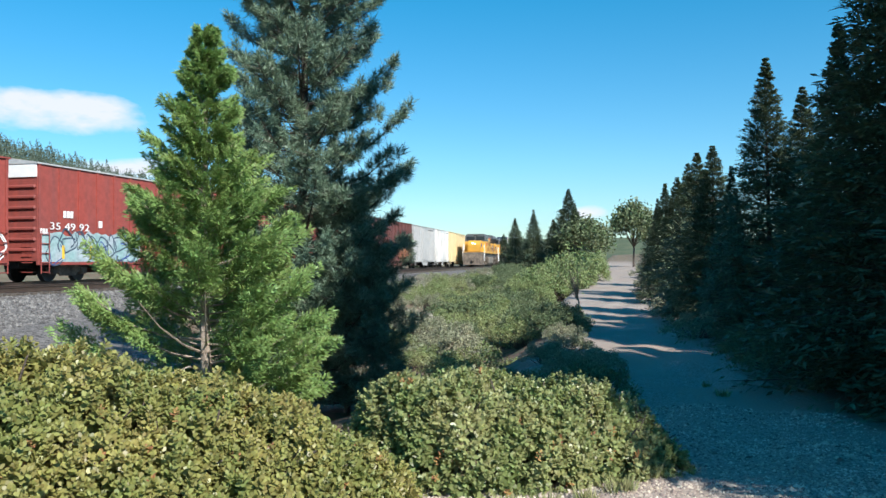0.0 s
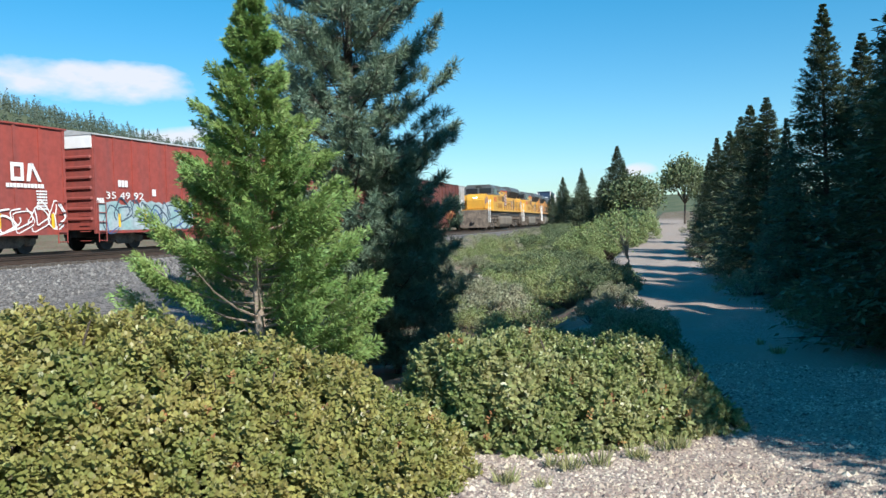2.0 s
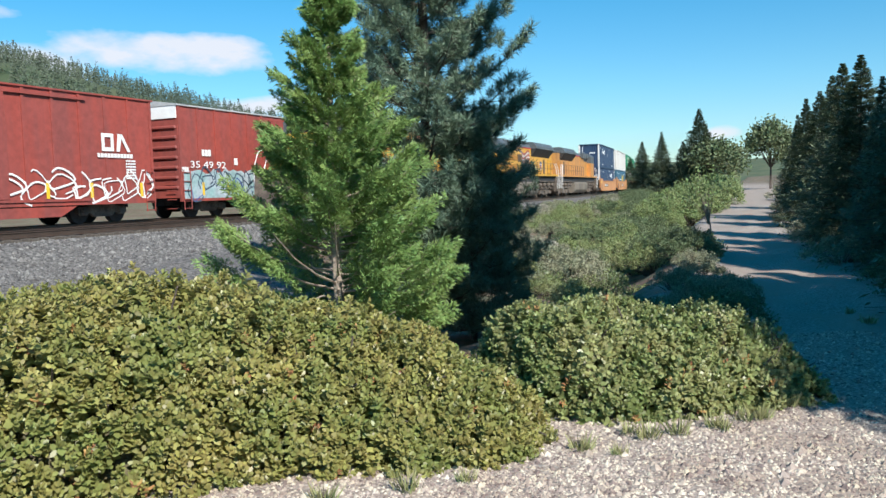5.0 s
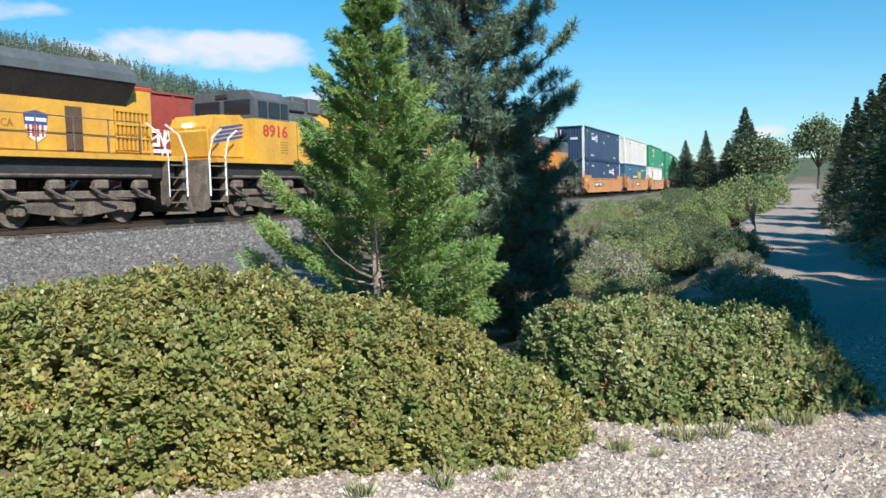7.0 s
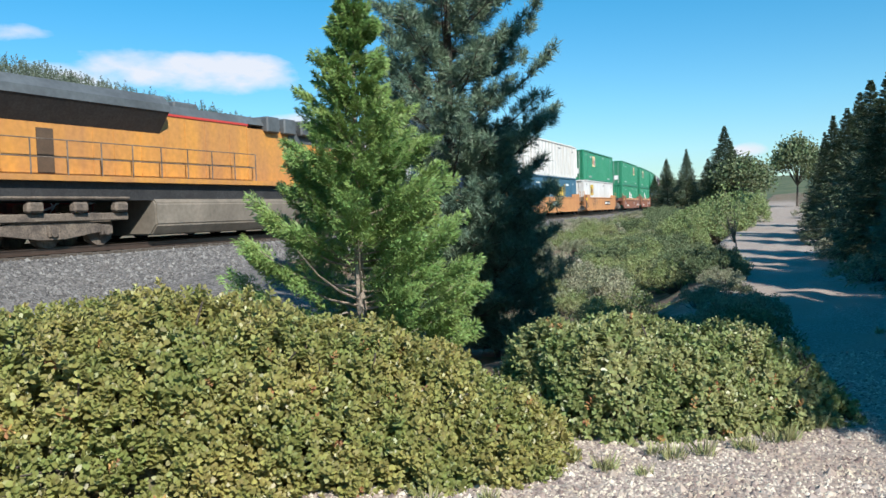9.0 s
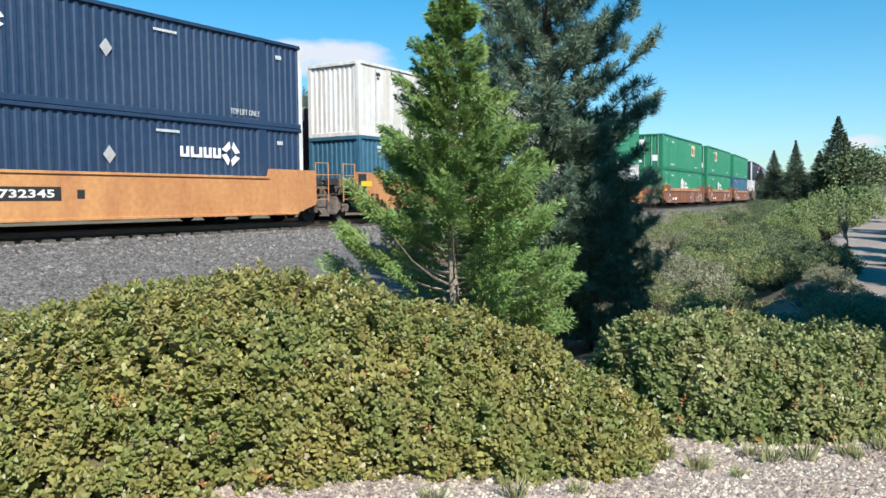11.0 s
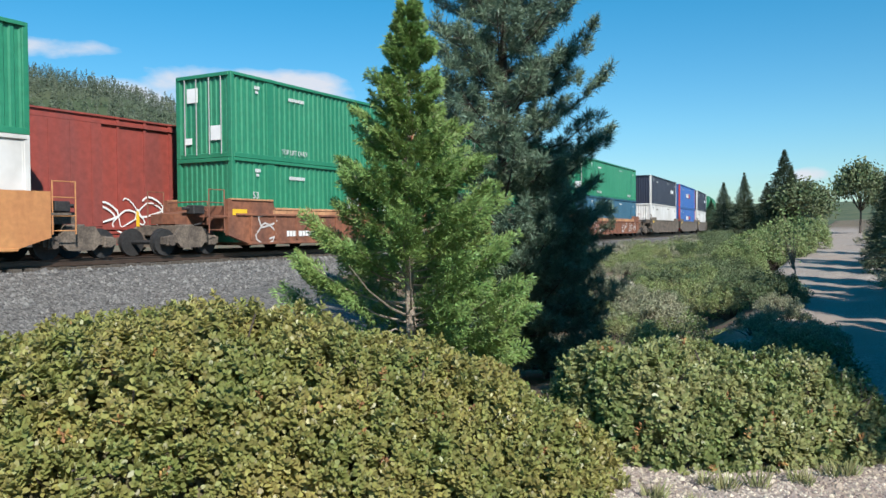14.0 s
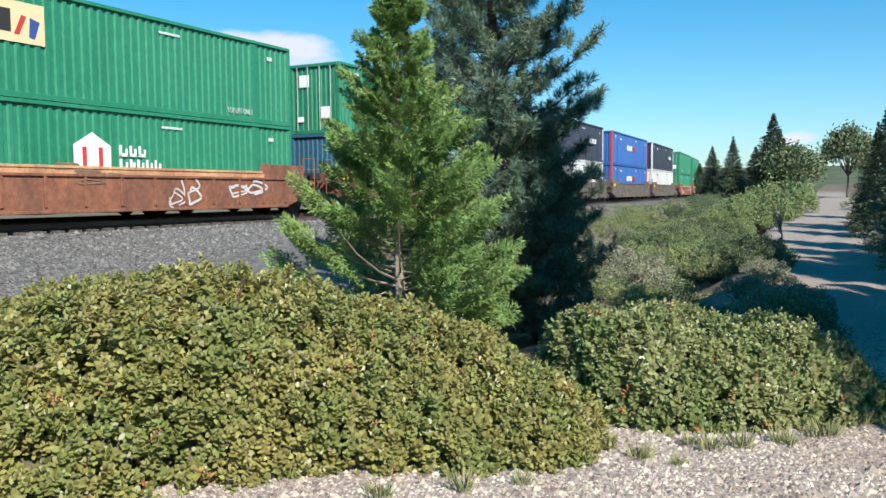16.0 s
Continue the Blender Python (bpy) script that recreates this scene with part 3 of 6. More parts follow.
# ---- well cars ----
def well_car(mat, label, group, brown=False, front_bogie=True, rear_bogie=False, pitch=19.45):
    e = tagged(new("well_car"), label, "well car", group)
    hl = 8.35
    for sy in (-1, 1):
        y0, y1 = (1.36, 1.50)
        bm = bmesh.new()
        pts = [(-hl - 0.15, 0.62), (-hl + 0.9, 0.30), (hl - 0.9, 0.30), (hl + 0.15, 0.62), (hl + 0.15, 1.84), (hl - 2.1, 1.84), (hl - 2.2, 1.56), (-hl + 2.2, 1.56), (-hl + 2.1, 1.84), (-hl - 0.15, 1.84)]
        prism(bm, pts, min(sy * y0, sy * y1), max(sy * y0, sy * y1))
        sl = part("side_sill", bm, mat, e)
        bm = box(bmesh.new(), -hl + 2.2, hl - 2.2, sy * 1.46 - 0.09, sy * 1.46 + 0.09, 1.50, 1.58, 0.01)
        if brown:
            box(bm, -hl, -hl + 2.1, sy * 1.46 - 0.09, sy * 1.46 + 0.09, 1.80, 1.865, 0.01)
            box(bm, -hl + 2.1, hl - 2.1, sy * 1.5 - 0.02, sy * 1.5 + 0.02, 1.34, 1.50)
        part("top_flange", bm, M_WELLT if brown else mat, e)
        bm = bmesh.new()
        if brown:
            box(bm, -hl + 0.2, hl - 0.2, sy * 1.47 - 0.09, sy * 1.47 + 0.09, 1.28, 1.36, 0.01)
            for k in range(13):
                x = -7.4 + k * 1.235
                box(bm, x - 0.045, x + 0.045, sy * 1.5 - 0.05, sy * 1.5 + 0.05, 0.45, 1.29, 0.008)
        box(bm, -hl + 0.8, hl - 0.8, sy * 1.44 - 0.10, sy * 1.44 + 0.10, 0.28, 0.36, 0.01)
        part("stiffener", bm, mat, e)
    for x in np.linspace(-7.2, 7.2, 7):
        part("floor_beam", box(bmesh.new(), x - 0.3, x + 0.3, -1.38, 1.38, 0.26, 0.36), mat, e)
    for sx in (-1, 1):
        bm = bmesh.new()
        box(bm, sx * hl - 0.10, sx * hl + 0.10, -1.42, 1.42, 0.75, 1.62, 0.02)
        prism(bm, [(sx * hl, 0.95), (sx * (hl + 1.6), 1.0), (sx * (hl + 1.6), 1.32), (sx * hl, 1.5)], -0.55, 0.55)
        for sy in (-1, 1):
            box(bm, sx * (hl + 0.35) - 0.45, sx * (hl + 0.35) + 0.45, sy * 1.15 - 0.3, sy * 1.15 + 0.3, 1.22, 1.28)
        part("end_platform", bm, M_BOGIE if not brown else mat, e)
        bm = bmesh.new()
        for sy in (-1, 1):
            for o in (0.25, 0.95):
                tube(bm, [(sx * (hl + o), sy * 1.42, 0.7), (sx * (hl + o), sy * 1.42, 2.15)], 0.022)
            for z in (0.8, 1.2, 1.7, 2.13):
                tube(bm, [(sx * (hl + 0.25), sy * 1.42, z), (sx * (hl + 0.95), sy * 1.42, z)], 0.018)
        tube(bm, [(sx * (hl + 0.5), -0.9, 1.3), (sx * (hl + 0.5), -0.9, 1.75), (sx * (hl + 0.5), 0.9, 1.75), (sx * (hl + 0.5), 0.9, 1.3)], 0.025)
        part("grab_iron", bm, mat, e)
        bm = bmesh.new()
        tube(bm, [(sx * (hl + 0.55), -0.95, 1.28), (sx * (hl + 0.6), -0.8, 1.05), (sx * (hl + 0.9), -0.4, 0.9), (sx * (hl + 1.3), -0.3, 1.0)], 0.035)
        box(bm, sx * (hl + 0.9) - 0.25, sx * (hl + 0.9) + 0.25, -0.95, -0.6, 1.32, 1.62, 0.03)
        tube(bm, [(sx * (hl + 0.5), -0.7, 1.55), (sx * (hl + 1.4), -0.7, 1.5)], 0.06)
        part("brake_rigging", bm, M_DARK, e)
    if front_bogie:
        bogie(e, -pitch / 2)
    if rear_bogie:
        bogie(e, pitch / 2)
    bm = bmesh.new()
    box(bm, -hl + 0.05, -hl + 0.75, -1.512, -1.50, 1.30, 1.50)
    part("warning_plate", bm, M_REFLECT, e, "yellow reflective plate")
    return e


# ---- box cars on the far track ----
def boxcar(mat, label, length=16.4, white_end=False, ribs=True):
    e = tagged(new("boxcar"), label, "boxcar", "standing freight cars")
    hl, hw, z0, z1 = length / 2, 1.5, 0.86, 4.74
    bm = extrude_x(bmesh.new(), [(-hw, z0), (hw, z0), (hw, z1), (-hw, z1)], -hl, hl)
    part("body", bm, mat, e)
    bm = extrude_x(bmesh.new(), [(-hw - 0.07, z1 - 0.03), (hw + 0.07, z1 - 0.03), (hw + 0.07, z1 + 0.03), (0.4, z1 + 0.20), (-0.4, z1 + 0.20), (-hw - 0.07, z1 + 0.03)], -hl - 0.08, hl + 0.08)
    part("roof", bm, M_SILVER if white_end else mat, e)
    bm = bmesh.new()
    for sy in (-1, 1):
        k = 0
        for x in np.linspace(-hl + 0.08, hl - 0.08, 15):
            if abs(x) > 1.7:
                box(bm, x - 0.055, x + 0.055, sy * hw - 0.045, sy * hw + 0.045, z0 + 0.02, z1 - 0.05)
        box(bm, -hl, hl, sy * hw - 0.05, sy * hw + 0.05, z0 - 0.16, z0 + 0.05)
        prism(bm, [(-hl + 3.9, z0 - 0.2), (-hl + 4.6, z0 - 0.55), (hl - 4.6, z0 - 0.55), (hl - 3.9, z0 - 0.2)], sy * hw - 0.04, sy * hw + 0.04)
    part("side_rib", bm, mat, e)
    for sy in (-1, 1):
        bm = box(bmesh.new(), -1.6, 1.6, sy * (hw + 0.05) - 0.04, sy * (hw + 0.05) + 0.04, z0 + 0.08, z1 - 0.25, 0.01)
        for x in (-1.2, -0.4, 0.4, 1.2):
            box(bm, x - 0.03, x + 0.03, sy * (hw + 0.09) - 0.02, sy * (hw + 0.09) + 0.02, z0 + 0.2, z1 - 0.35)
        dr = part("door", bm, mat, e)
        bm = bmesh.new()
        box(bm, -1.75, 4.9, sy * (hw + 0.05) - 0.05, sy * (hw + 0.05) + 0.05, z0 - 0.02, z0 + 0.07)
        box(bm, -1.75, 4.9, sy * (hw + 0.05) - 0.05, sy * (hw + 0.05) + 0.05, z1 - 0.27, z1 - 0.19)
        part("door_rail", bm, mat, e)
    for sx in (-1, 1):
        bm = bmesh.new()
        for z in np.arange(z0 + 0.35, z1 - 0.6, 0.42):
            box(bm, sx * hl - 0.09, sx * hl + 0.09, -hw + 0.06, hw - 0.06, z, z + 0.16, 0.05)
        part("end_corrugation", bm, mat, e)
        bm = box(bmesh.new(), sx * (hl + 0.025) - 0.03, sx * (hl + 0.025) + 0.03, -hw + 0.02, hw - 0.02, z1 - 0.55, z1 + 0.04)
        part("end_header", bm, M_LETTER if white_end else mat, e, "weathered white end header" if white_end else "")
        bm = bmesh.new()
        for x in (hl - 0.1, hl - 0.55):
            tube(bm, [(sx * x, -hw - 0.1, z0 - 0.5), (sx * x, -hw - 0.1, z0 + 1.2)], 0.02)
        for z in np.arange(z0 - 0.45, z0 + 1.2, 0.38):
            tube(bm, [(sx * (hl - 0.1), -hw - 0.1, z), (sx * (hl - 0.55), -hw - 0.1, z)], 0.02)
            tube(bm, [(sx * (hl + 0.14), -hw + 0.1, z), (sx * (hl + 0.14), -hw + 0.6, z)], 0.02)
        part("ladder", bm, mat, e)
        bm = bmesh.new()
        box(bm, sx * (hl + 0.5) - 0.5, sx * (hl + 0.5) + 0.5, -0.12, 0.12, 0.7, 0.95)
        part("coupler", bm, M_DARK, e)
        bogie(e, sx * (hl - 2.3))
    bm = box(bmesh.new(), -hl + 0.3, hl - 0.3, -0.35, 0.35, 0.55, z0)
    box(bm, -2.2, -0.6, -0.9, -0.4, 0.5, z0)
    part("underframe", bm, M_DARK, e)
    return e, hl, hw


# ---- locomotives ----
def locomotive(paint, number, label, flag=True):
    """Facing -x; its rail contact at z = 0."""
    e = tagged(new("locomotive"), label, "locomotive", "locomotives")
    W = 1.02
    bm = extrude_x(bmesh.new(), [(-1.52, 1.90), (1.52, 1.90), (1.52, 2.06), (-1.52, 2.06)], -10.6, 10.8)
    part("side_sill", bm, paint, e)
    bm = box(bmesh.new(), -10.3, 10.6, -1.3, 1.3, 1.35, 1.90)
    part("frame", bm, M_DARK, e)
    # nose and cab
    bm = bmesh.new()
    nose = [(-10.25, 2.06), (-10.35, 3.1), (-10.1, 3.6), (-8.4, 3.7), (-8.4, 2.06)]
    prism(bm, nose, -0.95, 0.95)
    bmesh.ops.bevel(bm, geom=bm.edges[:], offset=0.09, segments=2, affect="EDGES")
    part("nose", bm, paint, e)
    bm = prism(bmesh.new(), [(-8.5, 2.06), (-8.5, 3.55), (-6.4, 3.55), (-6.4, 2.06)], -1.5, 1.5)
    part("cab_wall", bm, paint, e)
    bm = extrude_x(bmesh.new(), [(-1.5, 3.55), (1.5, 3.55), (1.5, 4.28), (1.15, 4.62), (-1.15, 4.62), (-1.5, 4.28)], -8.47, -6.4)
    part("cab_roof", bm, M_GREY, e)
    for x0, x1 in ((-8.25, -7.75), (-7.65, -7.0), (-6.92, -6.5)):
        bm = box(bmesh.new(), x0, x1, -1.53, -1.49, 3.62, 4.2, 0.02)
        part("cab_window", bm, M_GLASS, e, "dark tinted cab side window")
    for y0 in (-1.3, 0.1):
        bm = box(bmesh.new(), -8.51, -8.45, y0, y0 + 1.2, 3.72, 4.26, 0.02)
        part("windscreen", bm, M_GLASS, e, "dark windscreen pane")
    bm = box(bmesh.new(), -8.52, -8.46, -0.3, 0.3, 4.34, 4.5, 0.02)
    part("number_board", bm, M_BLACK, e)
    for y in (-0.14, 0.14):
        bm = bmesh.new()
        bmesh.ops.create_uvsphere(bm, u_segments=10, v_segments=6, radius=0.075, matrix=Matrix.Translation((-10.33, y, 3.25)))
        part("headlight", bm, M_LAMP, e, "lit white headlight")
    # hoods
    bm = extrude_x(bmesh.new(), [(-1.46, 2.06), (W, 2.06), (W, 4.1), (-0.9, 4.1), (-1.46, 3.66)], -6.4, -1.85)
    part("equipment_hood", bm, paint, e)
    bm = bmesh.new()
    extrude_x(bm, [(-1.475, 3.60), (-1.46, 3.70), (-1.0, 4.14), (W + 0.02, 4.14), (W + 0.02, 3.7), (0, 3.6)], -6.39, -4.4)
    box(bm, -6.2, -5.0, -1.3, 1.3, 4.0, 4.42, 0.06)
    part("equipment_roof", bm, M_GREY, e)
    bm = extrude_x(bmesh.new(), [(-W, 2.06), (W, 2.06), (W, 4.25), (-W, 4.25)], -1.85, 10.0)
    part("engine_hood", bm, paint, e)
    bm = extrude_x(bmesh.new(), [(-W - 0.03, 4.25), (W + 0.03, 4.25), (W - 0.12, 4.55), (-W + 0.12, 4.55)], -6.4, 2.8)
    for x in (-5.4, -4.3, -3.2):
        box(bm, x - 0.4, x + 0.4, -1.25, 1.25, 4.0, 4.62, 0.05)
    box(bm, 0.0, 1.2, -0.3, 0.3, 4.5, 4.85, 0.05)
    part("hood_roof", bm, M_GREY, e)
    bm = bmesh.new()
    box(bm, -1.85, 2.8, -W - 0.035, -W, 4.17, 4.25)
    box(bm, -1.85, 2.8, W, W + 0.035, 4.17, 4.25)
    part("red_stripe", bm, M_DECAL_RED, e)
    prof = [(-W, 3.55), (-1.50, 4.22), (1.50, 4.22), (W, 3.55)]
    bm = extrude_x(bmesh.new(), prof, 2.7, 9.0)
    part("radiator_intake", bm, M_DARK, e, "dark slanted radiator intake")
    bm = extrude_x(bmesh.new(), [(-1.52, 4.22), (1.52, 4.22), (1.50, 4.46), (1.22, 4.76), (-1.22, 4.76), (-1.50, 4.46)], 2.66, 9.04)
    for x in (3.6, 5.1, 6.6, 8.1):
        box(bm, x - 0.6, x + 0.6, -0.9, 0.9, 4.74, 4.82, 0.03)
    part("radiator_roof", bm, M_GREY, e, "grey flared radiator roof")
    part("hood_end_cap", box(bmesh.new(), 9.04, 10.04, -W - 0.02, W + 0.02, 4.20, 4.40, 0.03), M_GREY, e)
    if flag:
        part("red_stripe", box(bmesh.new(), 9.04, 10.03, -W - 0.02, W + 0.02, 4.10, 4.195), M_DECAL_RED, e)
    # louvres and doors on the hood side
    for sy in (-1, 1):
        for x0, x1, z0, z1, mt in ((8.5, 9.85, 2.15, 3.45, M_DARKY), (6.8, 7.35, 2.12, 3.4, M_DARK2)):
            bm = box(bmesh.new(), x0, x1, sy * (W + 0.012) - 0.012, sy * (W + 0.012) + 0.012, z0, z1)
            if mt is not M_DARK2:
                grid = bmesh.new()
                for k in range(9):
                    x = x0 + k * (x1 - x0 - 0.05) / 8
                    box(grid, x, x + 0.05, sy * (W + 0.04) - 0.03, sy * (W + 0.04) + 0.03, z0, z1)
                for z in np.linspace(z0, z1 - 0.07, 4):
                    box(grid, x0, x1, sy * (W + 0.045) - 0.035, sy * (W + 0.045) + 0.035, z, z + 0.07)
                part("grille", grid, paint, e, "yellow barred grille over a dark intake")
            part("louvre", bm, mt, e)
        if sy < 0:
            for x0, x1, z0, z1, mt in ((-5.5, -3.1, 3.08, 3.42, M_LOUVRE), (-5.5, -3.1, 2.3, 2.66, M_LOUVRE), (-3.0, -1.95, 2.95, 3.55, M_DARK2)):
                bm = box(bmesh.new(), x0, x1, -1.475, -1.455, z0, z1, 0.008)
                part("louvre", bm, mt, e)
            for z in (3.45, 3.04, 2.70, 2.26):
                part("panel_edge", box(bmesh.new(), -5.6, -3.05, -1.50, -1.45, z, z + 0.035, 0.008), M_DARKY, e)
            for x in (-5.9, -3.06, -1.87):
                part("panel_edge", box(bmesh.new(), x, x + 0.025, -1.475, -1.45, 2.1, 3.6), M_DARKY, e)
            for k in range(5):
                part("vent_slot", box(bmesh.new(), -7.0, -6.55, -1.507, -1.499, 2.32 + 0.1 * k, 2.35 + 0.1 * k), M_DARKY, e)
        for x in (-1.8, -0.8, 0.5, 1.5, 2.5, 3.5, 4.6, 5.4):
            part("hood_door_seam", box(bmesh.new(), x, x + 0.02, sy * (W + 0.008) - 0.01, sy * (W + 0.008) + 0.01, 2.15, 4.15 if x < 2.4 else 3.5), paint, e)
    # walkway rails
    for sy in (-1, 1):
        bm = bmesh.new()
        xs = np.arange(-1.7, 10.2, 1.2)
        for x in xs:
            tube(bm, [(x, sy * 1.46, 2.0), (x, sy * 1.46, 3.05)], 0.022, sides=5)
        for z in (2.55, 3.05):
            tube(bm, [(xs[0], sy * 1.46, z), (xs[-1], sy * 1.46, z)], 0.018, sides=5)
        part("handrail", bm, M_BOGIE, e, "thin grey walkway handrail")
        for sx in (-1, 1):
            bm = bmesh.new()
            for o in (10.15, 10.95):
                tube(bm, [(sx * o, sy * 1.5, 0.75), (sx * o, sy * 1.5, 2.1), (sx * (o - 0.25), sy * 1.45, 2.75), (sx * (o - 0.75), sy * 1.4, 3.05)], 0.032, sides=6)
            part("step_rail", bm, M_LETTER, e, "white grab rail at the steps")
            bm = bmesh.new()
            for z in (0.55, 0.95, 1.35, 1.75):
                box(bm, sx * 10.55 - 0.36, sx * 10.55 + 0.36, sy * 1.4 - 0.14, sy * 1.4 + 0.14, z, z + 0.04)
            box(bm, sx * 10.12 - 0.03, sx * 10.12 + 0.03, sy * 1.35 - 0.17, sy * 1.35 + 0.17, 0.5, 1.95)
            part("steps", bm, M_BOGIE, e)
    for sx in (-1, 1):
        bm = bmesh.new()
        prism(bm, [(sx * 11.0, 0.3), (sx * 11.25, 0.25), (sx * 11.1, 1.2), (sx * 11.0, 2.0), (sx * 10.85, 2.0), (sx * 10.85, 0.4)], -1.4, 1.4)
        box(bm, sx * 11.2 - 0.3, sx * 11.2 + 0.3, -0.14, 0.14, 0.72, 0.98)
        part("pilot", bm, M_BOGIE, e)
        bogie(e, sx * 7.0, axles=3, pitch=1.85, r=0.5)
        # brake cylinders, sandboxes and motor ducts over the bogie
        bm = bmesh.new()
        for k in range(4):
            x = sx * 7.0 - 2.3 + k * 1.5
            box(bm, x - 0.26, x + 0.26, -1.36, -1.08, 1.0, 1.3, 0.06)
            box(bm, x - 0.26, x + 0.26, 1.08, 1.36, 1.0, 1.3, 0.06)
            tube(bm, [(x - 0.4, -1.3, 1.1), (x, -1.34, 0.85), (x + 0.5, -1.3, 0.7)], 0.05)
        for sy in (-1, 1):
            box(bm, sx * 7.0 - 2.7, sx * 7.0 + 2.7, sy * 1.12 - 0.05, sy * 1.12 + 0.05, 0.74, 0.98, 0.03)
            tube(bm, [(sx * 7.0 - 2.6, sy * 1.3, 1.42), (sx * 7.0 + 2.6, sy * 1.3, 1.42)], 0.05)
        part("brake_gear", bm, M_BOGIE, e)
    prof = [(-1.15, 0.22), (-1.42, 0.55), (-1.42, 1.25), (-1.2, 1.5), (1.2, 1.5), (1.42, 1.25), (1.42, 0.55), (1.15, 0.22)]
    bm = extrude_x(bmesh.new(), prof, -4.2, 3.4)
    bmesh.ops.bevel(bm, geom=bm.edges[:], offset=0.05, segments=2, affect="EDGES")
    part("fuel_tank", bm, M_TANK, e, "long dusty grey fuel tank")
    bm = bmesh.new()
    tube(bm, [(-3.4, -1.35, 1.62), (-1.0, -1.35, 1.62), (-0.2, -1.35, 1.75), (1.6, -1.35, 1.72)], 0.06)
    for x in (-4.5, 3.8):
        tube(bm, [(x, -1.3, 1.6), (x - 0.25, -1.35, 1.2), (x - 0.1, -1.35, 0.5), (x + 0.2, -1.3, 0.3)], 0.05)
    part("air_pipe", bm, M_BOGIE, e)
    words("road_number", number, 0.62, M_DECAL_RED, e, pose(-8.05, -1.507, 2.92, 90), 0.014, 1.5)
    if flag:
        # waving flag of many stripes on the engine hood
        y, n = -W - 0.022, 20
        def wave(k, v):
            u = k / n
            return (-1.65 + 3.8 * u, 2.42 + 1.4 * v + 0.17 * math.sin(u * 8.5 + 0.4) * (0.35 + u) + 0.35 * (1 - u) * (v - 0.55))
        for i in range(9):
            k0 = 8 if i >= 4 else 0
            edge_low = [wave(k, i / 9) for k in range(k0, n + 1)]
            edge_high = [wave(k, (i + 1) / 9) for k in range(n, k0 - 1, -1)]
            decal("flag_stripe", e, [edge_low + edge_high], M_FLAG_RED if i % 2 == 0 else M_FLAG_WHITE, y)
        decal("flag_canton", e, [[wave(k, 4 / 9) for k in range(9)] + [wave(k, 1) for k in range(8, -1, -1)]], M_FLAG_BLUE, y)
        for i in range(4):
            for k in range(7):
                x, z = wave(k + 0.6 + 0.25 * (i % 2), 4 / 9 + (i + 0.6) / 8)
                decal("flag_star", e, [[(x + r * math.cos(a), z + r * math.sin(a)) for a, r in ((math.pi / 2 + q * math.pi / 5, 0.055 if q % 2 == 0 else 0.022) for q in range(10))]], M_FLAG_WHITE, y - 0.006)
        words("slogan", "BUILDING AMERICA", 0.30, M_DARKY, e, pose(2.75, -W - 0.006, 2.72, 90), width=2.4)
        decal("shield_top", e, [[(5.5, 2.8), (6.18, 2.8), (6.22, 3.12), (5.84, 3.2), (5.46, 3.12)]], M_DECAL_BLUE, y, "blue and white striped shield")
        decal("shield_band", e, [rect(5.52, 6.16, 2.9, 3.0)], M_LETTER, y - 0.006)
        decal("shield_field", e, [[(5.5, 2.8), (6.18, 2.8), (6.12, 2.5), (5.84, 2.32), (5.56, 2.5)]], M_LETTER, y)
        decal("shield_stripe", e, [rect(5.56 + 0.145 * k, 5.63 + 0.145 * k, 2.48, 2.8) for k in range(4)], M_DECAL_RED, y - 0.006)
        # wings on the nose
        for sy in (-1, 1):
            bm = bmesh.new()
            for k in range(4):
                prism(bm, [(-10.1 + 0.12 * k, 2.6 + 0.16 * k), (-8.55, 2.86 + 0.14 * k), (-8.5, 2.95 + 0.14 * k), (-10.1 + 0.12 * k, 2.70 + 0.16 * k)], sy * 0.955 - 0.005, sy * 0.955 + 0.005)
            part("nose_wing", bm, M_DECAL_BLUE if sy < 0 else M_LETTER, e)
    return e


M_LAMP = bpy.data.materials.new("headlight_glow")
M_LAMP.use_nodes = True
M_LAMP.node_tree.nodes["Principled BSDF"].inputs["Emission Color"].default_value = (1, 0.93, 0.8, 1)
M_LAMP.node_tree.nodes["Principled BSDF"].inputs["Emission Strength"].default_value = 6.0
# yellow darkened for shade in grilles, edges and slots; also inks the slogan
M_DARKY = material("louvre_shadowed_yellow", (0.30, 0.15, 0.025), 0.6, var=0.2)
M_FLAG_RED = material("faded_flag_red", (0.36, 0.10, 0.08), 0.6, var=0.3, scale=1.5, fine=6)
M_FLAG_WHITE = material("faded_flag_white", (0.58, 0.55, 0.50), 0.6, var=0.25, scale=1.5, fine=6, tint=(0.36, 0.34, 0.32))
M_FLAG_BLUE = material("faded_flag_blue", (0.07, 0.09, 0.15), 0.6, var=0.3, scale=1.5, fine=6)
# the shade between louvre slats is put into this flat darker yellow
M_LOUVRE = material("louvre_half_shaded_yellow", (0.40, 0.18, 0.03), 0.6, var=0.12)
M_DARK2 = material("brown_black_grille", (0.10, 0.065, 0.04), 0.7, var=0.25)

moving(locomotive(M_YELLOW, "8912", "armour-yellow diesel locomotive with grey roof and painted flag", True), 120.45)
moving(locomotive(M_YELLOW, "8916", "armour-yellow diesel locomotive with grey roof and painted flag", True), 143.35)
moving(locomotive(M_OYELLOW, "5312", "faded orange-yellow diesel locomotive running long hood first", False), 166.1, 0, 180)

